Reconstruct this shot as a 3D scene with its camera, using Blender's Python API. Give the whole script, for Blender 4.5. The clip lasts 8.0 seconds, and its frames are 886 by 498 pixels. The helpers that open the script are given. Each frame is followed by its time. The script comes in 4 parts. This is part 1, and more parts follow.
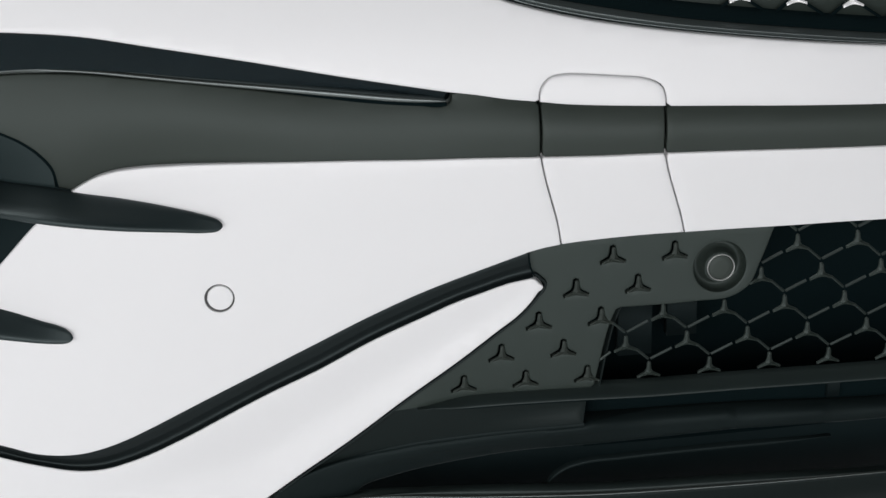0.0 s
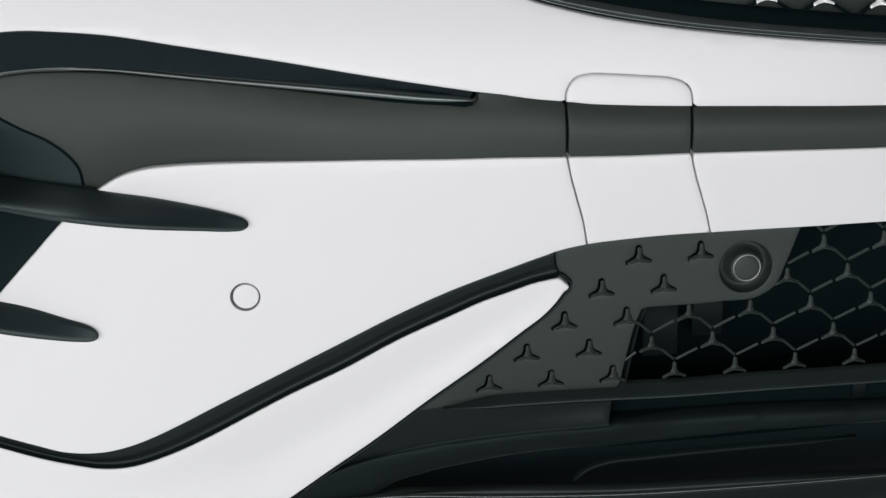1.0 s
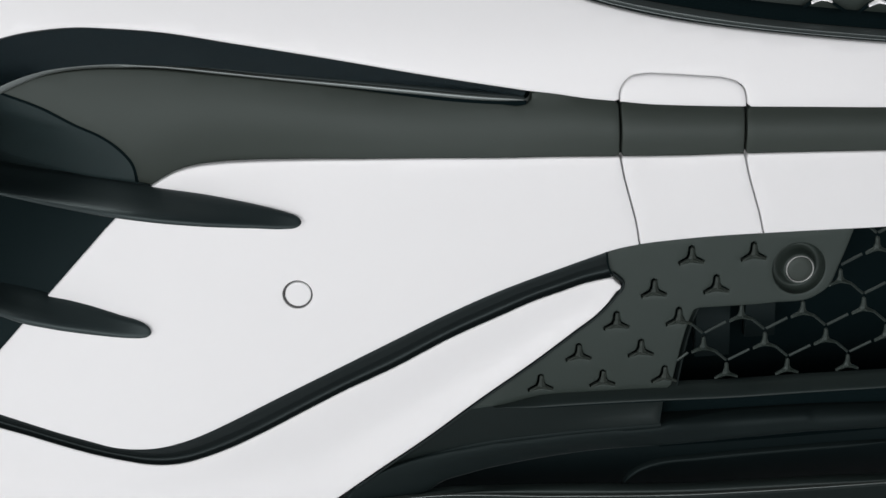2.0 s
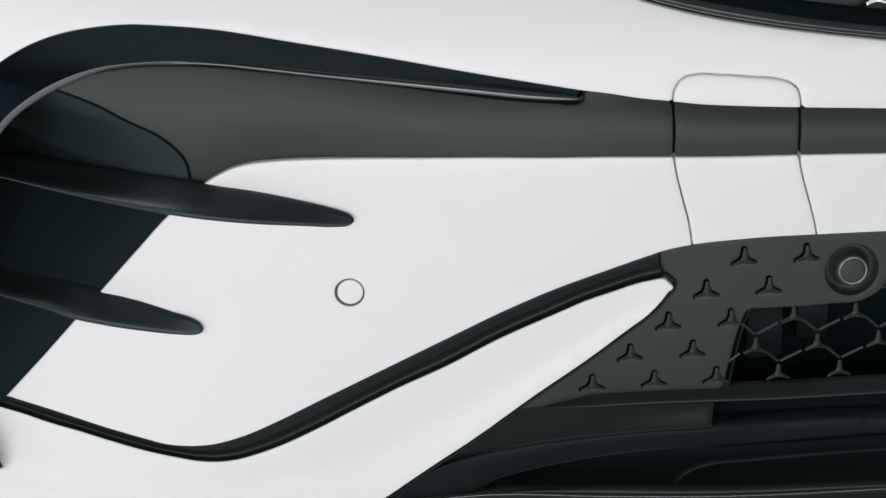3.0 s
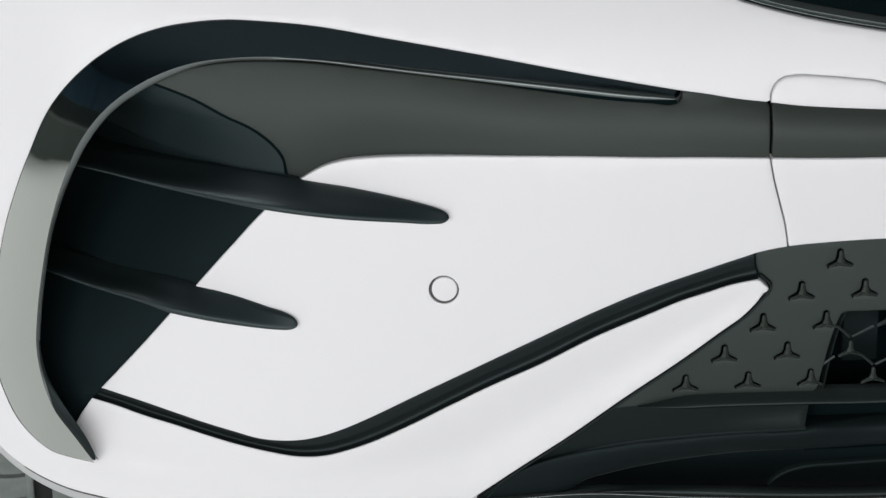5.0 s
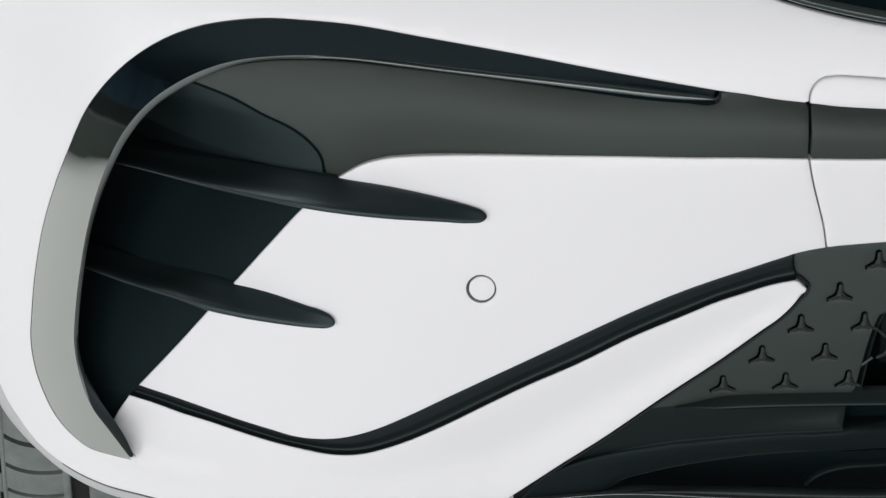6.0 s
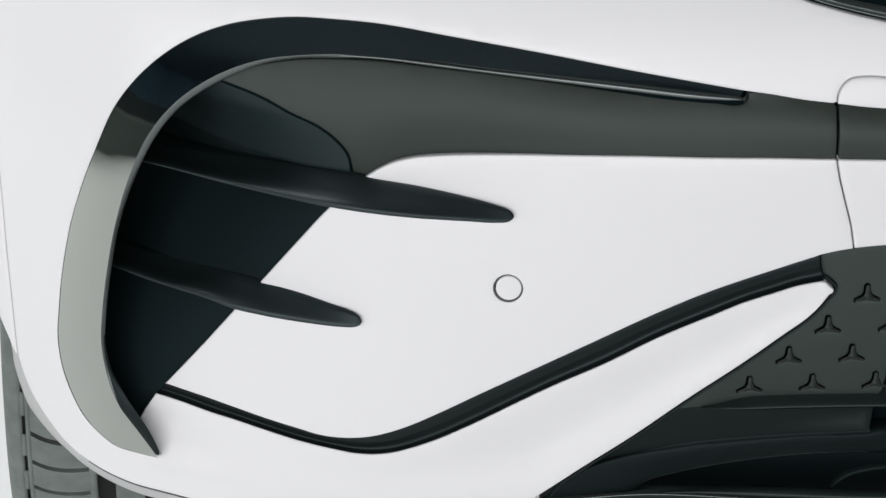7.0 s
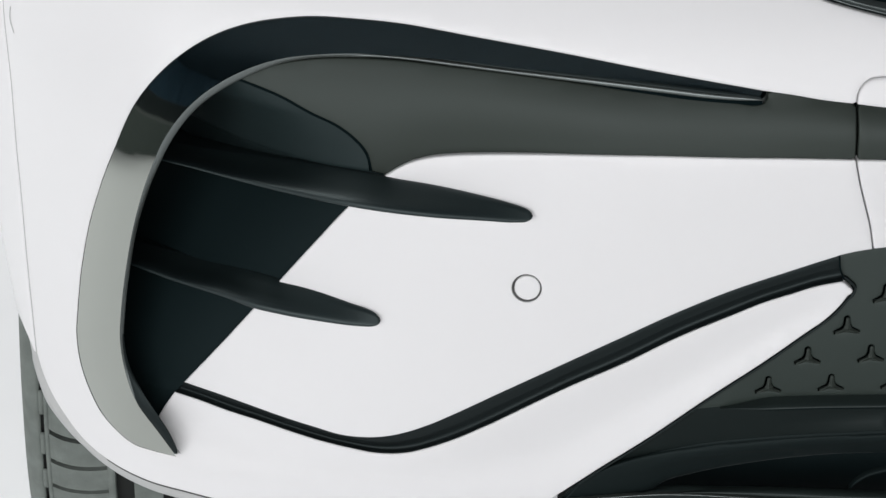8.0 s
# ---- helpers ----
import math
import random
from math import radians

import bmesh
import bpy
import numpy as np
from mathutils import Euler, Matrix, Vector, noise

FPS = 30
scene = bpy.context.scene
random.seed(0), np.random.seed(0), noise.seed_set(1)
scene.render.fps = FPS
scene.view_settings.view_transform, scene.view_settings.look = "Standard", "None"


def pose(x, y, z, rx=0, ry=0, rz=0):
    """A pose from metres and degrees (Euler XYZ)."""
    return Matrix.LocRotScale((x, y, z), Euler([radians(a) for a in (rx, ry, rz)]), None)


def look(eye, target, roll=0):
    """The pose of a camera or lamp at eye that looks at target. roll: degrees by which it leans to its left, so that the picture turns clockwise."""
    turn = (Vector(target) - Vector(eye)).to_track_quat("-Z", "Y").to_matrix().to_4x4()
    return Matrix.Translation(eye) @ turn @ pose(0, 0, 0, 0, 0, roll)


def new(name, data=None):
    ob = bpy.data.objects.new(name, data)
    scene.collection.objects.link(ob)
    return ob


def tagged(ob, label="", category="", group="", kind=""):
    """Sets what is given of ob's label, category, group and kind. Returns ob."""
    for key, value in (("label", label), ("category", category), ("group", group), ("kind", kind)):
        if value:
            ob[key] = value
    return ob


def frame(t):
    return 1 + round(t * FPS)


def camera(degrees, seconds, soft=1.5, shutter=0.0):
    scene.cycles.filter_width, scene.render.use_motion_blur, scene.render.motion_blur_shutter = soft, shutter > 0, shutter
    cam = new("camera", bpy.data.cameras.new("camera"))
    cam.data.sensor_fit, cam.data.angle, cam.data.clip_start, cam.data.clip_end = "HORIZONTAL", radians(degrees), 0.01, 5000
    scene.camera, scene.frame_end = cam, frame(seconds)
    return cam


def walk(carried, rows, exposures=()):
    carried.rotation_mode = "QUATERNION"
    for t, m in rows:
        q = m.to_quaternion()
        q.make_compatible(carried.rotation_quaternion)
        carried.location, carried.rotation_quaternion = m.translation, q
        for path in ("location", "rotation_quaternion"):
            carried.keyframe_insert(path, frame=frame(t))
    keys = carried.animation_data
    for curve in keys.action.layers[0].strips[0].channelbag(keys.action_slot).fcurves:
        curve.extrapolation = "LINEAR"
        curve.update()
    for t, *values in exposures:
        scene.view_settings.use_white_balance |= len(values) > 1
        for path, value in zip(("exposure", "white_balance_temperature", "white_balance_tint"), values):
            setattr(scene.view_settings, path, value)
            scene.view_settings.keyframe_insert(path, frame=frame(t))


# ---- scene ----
# ---- camera: a long lens on a tripod that pans slowly ----
cam = camera(17.91, 8.0, soft=1.45)
EYE = 1.28
PAN = [(0.0, -3.864), (0.5, -3.669), (1.0, -3.302), (1.5, -2.753), (3.0, -1.017), (3.5, -0.508), (4.0, 0.0),
       (4.5, 0.512), (5.0, 1.052), (6.5, 2.181), (7.0, 2.462), (7.5, 2.715), (8.0, 2.871)]
walk(cam, [(t, pose(0, 0, EYE, 0, 0, pan) @ pose(0, 0, 0, 90 - 20.985, 0, 0) @ pose(0, 0, 0, 0, 0, -1.315)) for t, pan in PAN],
     exposures=[(0.0, 0.0), (8.0, 0.0)])

# ---- light: white studio with assumed soft boxes ----
world = bpy.data.worlds.new("studio")
scene.world = world
world.use_nodes = True
world.node_tree.nodes["Background"].inputs["Color"].default_value = (0.80, 0.84, 0.90, 1)
world.node_tree.nodes["Background"].inputs["Strength"].default_value = 0.10


def soft_box(name, eye, target, width, height, watts, colour):
    lamp = bpy.data.lights.new(name, "AREA")
    lamp.shape, lamp.size, lamp.size_y, lamp.energy, lamp.color = "RECTANGLE", width, height, watts, colour
    ob = new(name, lamp)
    ob.matrix_world = look(eye, target)
    return tagged(ob, "assumed soft box, out of view", "studio light", kind="structure")


# No lamp is in view; both boxes are placed to suit the brightness.
soft_box("assumed_box_front", (-0.9, -3.8, 1.6), (0.0, 1.9, 0.6), 9.0, 2.8, 310, (1.0, 0.99, 1.0))
soft_box("assumed_box_overhead", (-3.0, 3.6, 4.4), (-2.6, 2.8, 0.0), 4.5, 3.0, 265, (1.0, 1.0, 1.0))


# ---- materials ----
def material(name, colour, rough, metal=0.0, coat=0.0, grain=0.0, grain_size=300.0, mottle=0.0, ior=1.5, coat_rough=0.03, shine=0.5, cool=0.0, drift=9.0):
    """A surface with fine grain in its relief and a slow drift in its colour and gloss."""
    m = bpy.data.materials.new(name)
    m.use_nodes = True
    n, l = m.node_tree.nodes, m.node_tree.links
    b = n["Principled BSDF"]
    b.inputs["Metallic"].default_value, b.inputs["IOR"].default_value = metal, ior
    b.inputs["Coat Weight"].default_value, b.inputs["Coat Roughness"].default_value = coat, coat_rough
    b.inputs["Specular IOR Level"].default_value = shine
    b.inputs["Specular Tint"].default_value = (1 - 0.30 * cool, 1 - 0.03 * cool, 1.0 - 0.02 * cool, 1)
    where = n.new("ShaderNodeTexCoord")
    slow = n.new("ShaderNodeTexNoise")
    slow.inputs["Scale"].default_value, slow.inputs["Detail"].default_value = drift, 5.0
    l.new(where.outputs["Object"], slow.inputs["Vector"])
    ramp = n.new("ShaderNodeMix")
    ramp.data_type = "RGBA"
    dark = [c * (1 - mottle) for c in colour]
    light = [c * (1 + mottle) for c in colour]
    ramp.inputs[6].default_value, ramp.inputs[7].default_value = (*dark, 1), (*light, 1)
    l.new(slow.outputs["Fac"], ramp.inputs[0])
    l.new(ramp.outputs[2], b.inputs["Base Color"])
    gloss = n.new("ShaderNodeMapRange")
    gloss.inputs["To Min"].default_value, gloss.inputs["To Max"].default_value = rough * 0.85, rough * 1.15
    l.new(slow.outputs["Fac"], gloss.inputs["Value"])
    l.new(gloss.outputs["Result"], b.inputs["Roughness"])
    if grain:
        fine = n.new("ShaderNodeTexNoise")
        fine.inputs["Scale"].default_value, fine.inputs["Detail"].default_value = grain_size, 3.0
        l.new(where.outputs["Object"], fine.inputs["Vector"])
        bump = n.new("ShaderNodeBump")
        bump.inputs["Strength"].default_value, bump.inputs["Distance"].default_value = grain, 0.0005
        l.new(fine.outputs["Fac"], bump.inputs["Height"])
        l.new(bump.outputs["Normal"], b.inputs["Normal"])
    return m


WHITE = material("white_paint", (0.800, 0.80, 0.807), 0.40, coat=0.35, coat_rough=0.22, mottle=0.006)
SATIN = material("satin_black_plastic", (0.0294, 0.0362, 0.0306), 0.55, grain=0.10, grain_size=1400, mottle=0.08, shine=0.42, cool=0.4)
GLOSS = material("gloss_black_trim", (0.0008, 0.0020, 0.0026), 0.06, coat=1.0, ior=4.6, cool=0.12, grain=0.8, grain_size=16)
GLOSS.node_tree.nodes["Principled BSDF"].inputs["Specular Tint"].default_value = (0.95, 1.0, 0.915, 1)
LIP = material("dark_gloss_lip", (0.040, 0.045, 0.041), 0.34, ior=2.2, cool=0.4)
FRAME = material("half_gloss_grille_frame", (0.030, 0.036, 0.035), 0.34, ior=2.05, cool=0.4)
PLATE = material("satin_black_grille_plastic", (0.0250, 0.0335, 0.0290), 0.45, grain=0.10, grain_size=1400, mottle=0.08, shine=0.4, cool=0.4)
MESH = material("satin_black_mesh_plastic", (0.0185, 0.0255, 0.0230), 0.45, grain=0.10, grain_size=1400, mottle=0.08, shine=0.36, cool=0.4)
# PLATE darkened for shade on the lower plate; rib and splitter share it.
LOWER = material("darkened_grille_plastic", (0.0074, 0.0112, 0.0108), 0.45, grain=0.10, grain_size=1400, mottle=0.1, shine=0.17, cool=0.5)
BAR = material("satin_black_bar_plastic", (0.0150, 0.0212, 0.0200), 0.42, grain=0.10, grain_size=1400, mottle=0.1, shine=0.36, cool=0.4)
SATIN_DARK = material("dark_satin_plastic", (0.0068, 0.0106, 0.0108), 0.46, grain=0.08, grain_size=1400, mottle=0.08, shine=0.12, cool=0.7)
FIN = material("fin_plastic", (0.0078, 0.0128, 0.0136), 0.48, grain=0.05, grain_size=1400, mottle=0.08, shine=0.60, cool=0.6)
CHANNEL = material("half_gloss_black_plastic", (0.0075, 0.010, 0.0105), 0.38, mottle=0.05, shine=0.24, cool=0.7)
# Darker copy of the liner plastic, for shade deep in the inlet.
INLET = material("shaded_inlet_plastic", (0.0064, 0.0122, 0.0134), 0.6, grain=0.10, grain_size=1400, mottle=0.1, shine=0.09, cool=0.7)
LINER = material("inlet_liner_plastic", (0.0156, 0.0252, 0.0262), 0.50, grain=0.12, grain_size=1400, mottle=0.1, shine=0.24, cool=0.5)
# Near-black for unlit depth behind openings; joints and struts use it too.
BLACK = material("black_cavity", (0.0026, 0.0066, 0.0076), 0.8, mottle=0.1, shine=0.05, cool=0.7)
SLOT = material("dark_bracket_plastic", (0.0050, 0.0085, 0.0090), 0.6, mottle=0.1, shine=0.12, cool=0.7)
CHROME = material("bright_chrome", (0.95, 0.95, 0.95), 0.36, metal=0.3)
# Grey for the white arch flange in shade; two thin seams share it.
FLANGE = material("shade_grey", (0.47, 0.48, 0.475), 0.5, mottle=0.04)
RING = material("grey_rubber_ring", (0.06, 0.06, 0.06), 0.45, mottle=0.05)
SILVER = material("silver_ring", (0.45, 0.46, 0.45), 0.3, metal=0.6)
RUBBER = material("dusty_tyre_rubber", (0.152, 0.174, 0.160), 0.75, grain=0.5, grain_size=700, mottle=0.45, drift=55.0)
# Tyre rubber darkened for the shade in the tread grooves.
SLIT = material("shaded_tyre_groove", (0.010, 0.012, 0.011), 0.9, mottle=0.1)
FLOOR = material("white_studio_floor", (0.858, 0.866, 0.876), 0.55, mottle=0.01)
WALL = material("dark_grey_studio_wall", (0.115, 0.138, 0.126), 0.8, mottle=0.25)
BLACK_BAND = material("black_reflect_band", (0.020, 0.027, 0.027), 0.8, mottle=0.25)
GREY_BAND = material("grey_reflect_band", (0.17, 0.19, 0.18), 0.6, mottle=0.1)
NAVY_BAND = material("navy_reflect_band", (0.032, 0.070, 0.105), 0.9, mottle=0.25)
CEILING = material("dark_studio_ceiling", (0.0075, 0.020, 0.030), 0.8, mottle=0.2)

# ---- shape of the car's front ----
from mathutils import geometry
# plan of the bumper: heading of the surface along its length, centre of the car at s = 0
PLAN_S = (-1.60, -1.20, -1.08, -1.03, -0.98, -0.92, -0.86, -0.80, -0.70, -0.55, -0.35, 0.0, 0.35)
PLAN_A = (90.0, 89.0, 86.0, 75.0, 62.0, 46.0, 33.0, 24.0, 16.5, 11.0, 6.0, 0.0, -6.0)
STEP = 0.002
plan_s = np.arange(-1.6, 0.3501, STEP)
plan_a = np.radians(np.interp(plan_s, PLAN_S, PLAN_A))
plan_k = np.ones(41) / 41
plan_a = np.convolve(np.pad(plan_a, 20, mode="edge"), plan_k, mode="valid")
plan_u = np.concatenate(([0], np.cumsum(np.cos(plan_a[:-1]) * STEP)))
plan_v = np.concatenate(([0], np.cumsum(-np.sin(plan_a[:-1]) * STEP)))
plan_mid = int(round(1.6 / STEP))
plan_u, plan_v = plan_u - plan_u[plan_mid], plan_v - plan_v[plan_mid]

def profile(z):
    """How far the skin leans back from the plan line at height z."""
    return -1.4 * max(0.0, z - 0.565) ** 2 - 0.7 * max(0.0, 0.50 - z) ** 2

def place(s, z, out=0.0):
    """The point of the car at length s and height z, out metres proud of the skin."""
    u, v, a = np.interp(s, plan_s, plan_u), np.interp(s, plan_s, plan_v), np.interp(s, plan_s, plan_a)
    d = out + profile(z) * math.cos(a)
    return (u - math.sin(a) * d, v - math.cos(a) * d, z)


def smooth(x):
    x = min(1.0, max(0.0, x))
    return x * x * (3 - 2 * x)


def mm(points):
    return np.array(points, float) / 1000


def curve(points, step=0.003, closed=False):
    """A smooth line through the points, in even steps."""
    p = np.asarray(points, float)
    d = np.concatenate(([0], np.cumsum(np.maximum(np.linalg.norm(np.diff(p, axis=0), axis=1), 1e-6))))
    h, slope = np.diff(d), np.diff(p, axis=0) / np.diff(d)[:, None]
    tan = np.empty_like(p)
    tan[0], tan[-1] = slope[0], slope[-1]
    for i in range(1, len(p) - 1):
        tan[i] = (slope[i - 1] * h[i] + slope[i] * h[i - 1]) / (h[i - 1] + h[i])
    n = max(2, int(round(d[-1] / step)) + 1)
    out = []
    for x in np.linspace(0, d[-1], n):
        i = min(len(h) - 1, int(np.searchsorted(d, x, side="right")) - 1)
        t = (x - d[i]) / h[i]
        a, b = p[i], p[i + 1]
        out.append((2 * t ** 3 - 3 * t * t + 1) * a + (t ** 3 - 2 * t * t + t) * h[i] * tan[i]
                   + (3 * t * t - 2 * t ** 3) * b + (t ** 3 - t * t) * h[i] * tan[i + 1])
    return np.array(out)


def even(points, n):
    """n points spread evenly along a line."""
    p = np.asarray(points, float)
    d = np.concatenate(([0], np.cumsum(np.linalg.norm(np.diff(p, axis=0), axis=1))))
    x = np.linspace(0, d[-1], n)
    return np.stack([np.interp(x, d, p[:, k]) for k in range(p.shape[1])], axis=1)


def inside(pts, ring):
    """Which of the points lie within the ring."""
    pts, ring = np.asarray(pts), np.asarray(ring)
    hit = np.zeros(len(pts), bool)
    for (x0, y0), (x1, y1) in zip(ring, np.roll(ring, -1, axis=0)):
        if y0 != y1:
            cross = ((y0 > pts[:, 1]) != (y1 > pts[:, 1])) & (pts[:, 0] < (x1 - x0) * (pts[:, 1] - y0) / (y1 - y0) + x0)
            hit ^= cross
    return hit


def inset(ring, d):
    """The ring moved inwards by d."""
    r = np.asarray(ring)
    a, b = r - np.roll(r, 1, axis=0), np.roll(r, -1, axis=0) - r
    a /= np.maximum(np.linalg.norm(a, axis=1), 1e-9)[:, None]
    b /= np.maximum(np.linalg.norm(b, axis=1), 1e-9)[:, None]
    t = a + b
    t /= np.maximum(np.linalg.norm(t, axis=1), 1e-9)[:, None]
    area = (r[:, 0] * np.roll(r[:, 1], -1) - np.roll(r[:, 0], -1) * r[:, 1]).sum()
    side = 1 if area > 0 else -1
    return r + side * d * np.stack((-t[:, 1], t[:, 0]), axis=1)


def clean(ring, least=0.0006):
    out = [ring[0]]
    for p in ring[1:]:
        if np.linalg.norm(np.asarray(p) - out[-1]) > least:
            out.append(p)
    if np.linalg.norm(out[0] - out[-1]) < least:
        out.pop()
    return np.array(out)


def link(name, verts, faces, mat, parent, label="", flat=False):
    """One mesh object under a thing or a part."""
    me = bpy.data.meshes.new(name)
    me.from_pydata([tuple(map(float, v)) for v in verts], [], faces)
    bm = bmesh.new()
    bm.from_mesh(me)
    bmesh.ops.recalc_face_normals(bm, faces=bm.faces)
    bm.to_mesh(me)
    bm.free()
    me.materials.append(mat)
    me.polygons.foreach_set("use_smooth", [not flat] * len(me.polygons))
    ob = new(name, me)
    ob.parent = parent
    if label:
        tagged(ob, label)
    return ob


def none(s, z):
    return 0.0


def panel_verts(outline, out=none, holes=(), step=0.008, roll=0.0025, deep=0.012, hole_roll=0.0004):
    """A moulded sheet on the car's surface, with rolled edges that turn inwards. Gives vertices and faces."""
    verts, faces = [], []

    def put(p, o):
        verts.append(place(p[0], p[1], o))
        return len(verts) - 1

    rings, cores = [clean(outline)] + [clean(h) for h in holes], []
    for k, ring in enumerate(rings):
        r = roll if k == 0 else hole_roll
        sign = 1 if k == 0 else -1
        rows = [[put(p, out(*p) - deep) for p in ring], [put(p, out(*p) - r) for p in ring]]
        for a in (0.134, 0.5):
            rows.append([put(p, out(*p) - r * (1 - math.sqrt(1 - (1 - a) ** 2))) for p in inset(ring, sign * a * r)])
        core = inset(ring, sign * r)
        rows.append([put(p, out(*p)) for p in core])
        cores.append((core, rows[-1]))
        n = len(ring)
        for a, b in zip(rows, rows[1:]):
            faces += [(a[i], a[(i + 1) % n], b[(i + 1) % n], b[i]) for i in range(n)]
    low, high = cores[0][0].min(axis=0), cores[0][0].max(axis=0)
    grid = []
    for j, z in enumerate(np.arange(low[1], high[1], step * 0.87)):
        for s in np.arange(low[0] + (j % 2) * step / 2, high[0], step):
            grid.append((s, z))
    grid = np.array(grid)
    keep = inside(grid, inset(cores[0][0], step * 0.4))
    for core, _ in cores[1:]:
        keep &= ~inside(grid, inset(core, -step * 0.4))
    grid = grid[keep]
    flat, index, edges = [], [], []
    for core, row in cores:
        first = len(flat)
        flat += [tuple(p) for p in core]
        index += row
        edges += [(first + i, first + (i + 1) % len(core)) for i in range(len(core))]
    for p in grid:
        flat.append(tuple(p))
        index.append(put(p, out(*p)))
    vs, _, fs, back, _, _ = geometry.delaunay_2d_cdt([Vector(p) for p in flat], edges, [], 0, 1e-7)
    at = np.array([tuple(v) for v in vs])
    ids = []
    for i, b in enumerate(back):
        ids.append(index[b[0]] if b else put(at[i], out(*at[i])))
    mid = np.array([at[list(f)].mean(axis=0) for f in fs])
    good = inside(mid, cores[0][0])
    for core, _ in cores[1:]:
        good &= ~inside(mid, core)
    faces += [tuple(ids[i] for i in f) for f, g in zip(fs, good) if g]
    return verts, faces


def panel(name, outline, mat, parent, label="", **more):
    return link(name, *panel_verts(outline, **more), mat, parent, label)


def strip_verts(rail_a, rail_b, shape, n=200, out_a=none, out_b=none, scale=None, along=False):
    """A strip between two lines; shape: (way across, height) of its cross-section. Gives vertices and faces."""
    a, b = even(rail_a, n), even(rail_b, n)
    verts, faces, m = [], [], len(shape)
    for i in range(n):
        k = 1.0 if scale is None else scale(i / (n - 1)) if along else scale(*((a[i] + b[i]) / 2))
        oa, ob = out_a(*a[i]), out_b(*b[i])
        for w, h in shape:
            p = a[i] * (1 - w) + b[i] * w
            verts.append(place(p[0], p[1], oa * (1 - w) + ob * w + h * k))
    for i in range(n - 1):
        for j in range(m - 1):
            q = i * m + j
            faces.append((q, q + 1, q + m + 1, q + m))
    return verts, faces


def strip(name, rail_a, rail_b, shape, mat, parent, label="", **more):
    return link(name, *strip_verts(rail_a, rail_b, shape, **more), mat, parent, label)


TRIM_OUTER = [(-833.5, 339.4), (-853.8, 341.6), (-873.2, 345.4), (-886.6, 354.0), (-899.4, 368.0), (-908.3, 387.2), (-913.4, 406.9), (-914.0, 431.5), (-908.5, 459.6), (-899.1, 499.8), (-888.6, 534.4), (-876.1, 565.1), (-862.4, 594.5), (-840.4, 636.8), (-822.9, 657.2), (-803.0, 673.8), (-780.7, 686.8), (-754.2, 696.3), (-727.8, 701.1), (-701.6, 703.2), (-675.6, 702.5), (-641.4, 700.2), (-582.3, 691.4), (-515.8, 680.3), (-450.0, 667.8), (-372.2, 653.4)]
TRIM_FACE = [(-834.0, 342.5), (-844.3, 366.4), (-858.4, 396.4), (-862.8, 418.3), (-863.7, 443.6), (-860.1, 468.3), (-853.3, 502.3), (-843.8, 540.4), (-834.3, 568.9), (-824.8, 592.2), (-814.3, 613.5), (-790.7, 642.7), (-766.8, 659.8), (-745.3, 670.1), (-723.9, 676.6), (-698.3, 680.2), (-673.0, 681.6), (-639.5, 680.6), (-598.0, 677.9), (-556.7, 673.4), (-515.6, 668.9), (-450.1, 661.0), (-401.0, 654.3), (-374.4, 650.6)]
TRIM_LIP = [(-831.2, 342.7), (-836.6, 364.5), (-852.5, 397.3), (-860.5, 417.4), (-862.5, 442.5), (-858.8, 467.2), (-852.0, 501.2), (-842.4, 539.4), (-831.9, 568.0), (-821.0, 591.5), (-810.4, 611.1), (-788.4, 638.2), (-764.7, 654.9), (-744.0, 665.2), (-722.5, 672.9), (-699.0, 676.9), (-673.6, 678.0), (-639.9, 677.4), (-598.2, 672.8), (-556.8, 667.8), (-515.7, 662.6), (-450.1, 654.1), (-400.9, 648.2), (-372.3, 646.5)]
BAND_RIM = [(-760.8, 654.7), (-744.7, 661.6), (-726.5, 666.9), (-701.9, 671.6), (-675.6, 673.7), (-641.3, 673.4), (-599.1, 669.4), (-557.3, 665.2), (-515.8, 660.4), (-474.6, 654.8), (-433.5, 649.8), (-392.4, 645.1), (-374.8, 643.4), (-370.2, 644.9), (-368.2, 647.7), (-368.2, 650.9)]
BAND_TOP = [(-372.2, 653.4), (-351.7, 650.3), (-327.1, 645.7), (-305.8, 642.8), (-284.9, 639.7), (-259.7, 637.3), (-208.9, 633.5), (-157.5, 630.0), (-101.1, 625.9), (-40.2, 622.1)]
BAND_BOTTOM = [(-649.2, 590.1), (-640.6, 595.6), (-630.0, 601.1), (-615.3, 605.3), (-598.6, 607.3), (-573.6, 608.5), (-540.5, 608.8), (-491.1, 608.1), (-441.8, 607.1), (-392.6, 605.3), (-351.5, 604.2), (-310.4, 602.4), (-260.9, 600.2), (-209.8, 598.7), (-158.2, 596.5), (-101.5, 593.5), (-40.4, 590.4)]
COVER_LEFT = [(-303.3, 642.4), (-303.7, 622.4), (-303.5, 602.2), (-301.3, 588.4), (-296.5, 568.4), (-292.0, 550.3), (-289.5, 533.6)]
COVER_RIGHT = [(-209.3, 633.9), (-210.8, 616.1), (-210.7, 598.3), (-208.3, 583.9), (-203.5, 565.9), (-198.6, 547.6), (-196.3, 535.7)]
COVER_TOP = [(-303.3, 642.4), (-302.6, 648.9), (-299.8, 654.7), (-294.5, 659.2), (-286.0, 660.7), (-267.1, 659.6), (-241.9, 656.8), (-225.0, 654.5), (-216.6, 651.5), (-211.3, 647.1), (-209.5, 640.9), (-209.3, 633.9)]
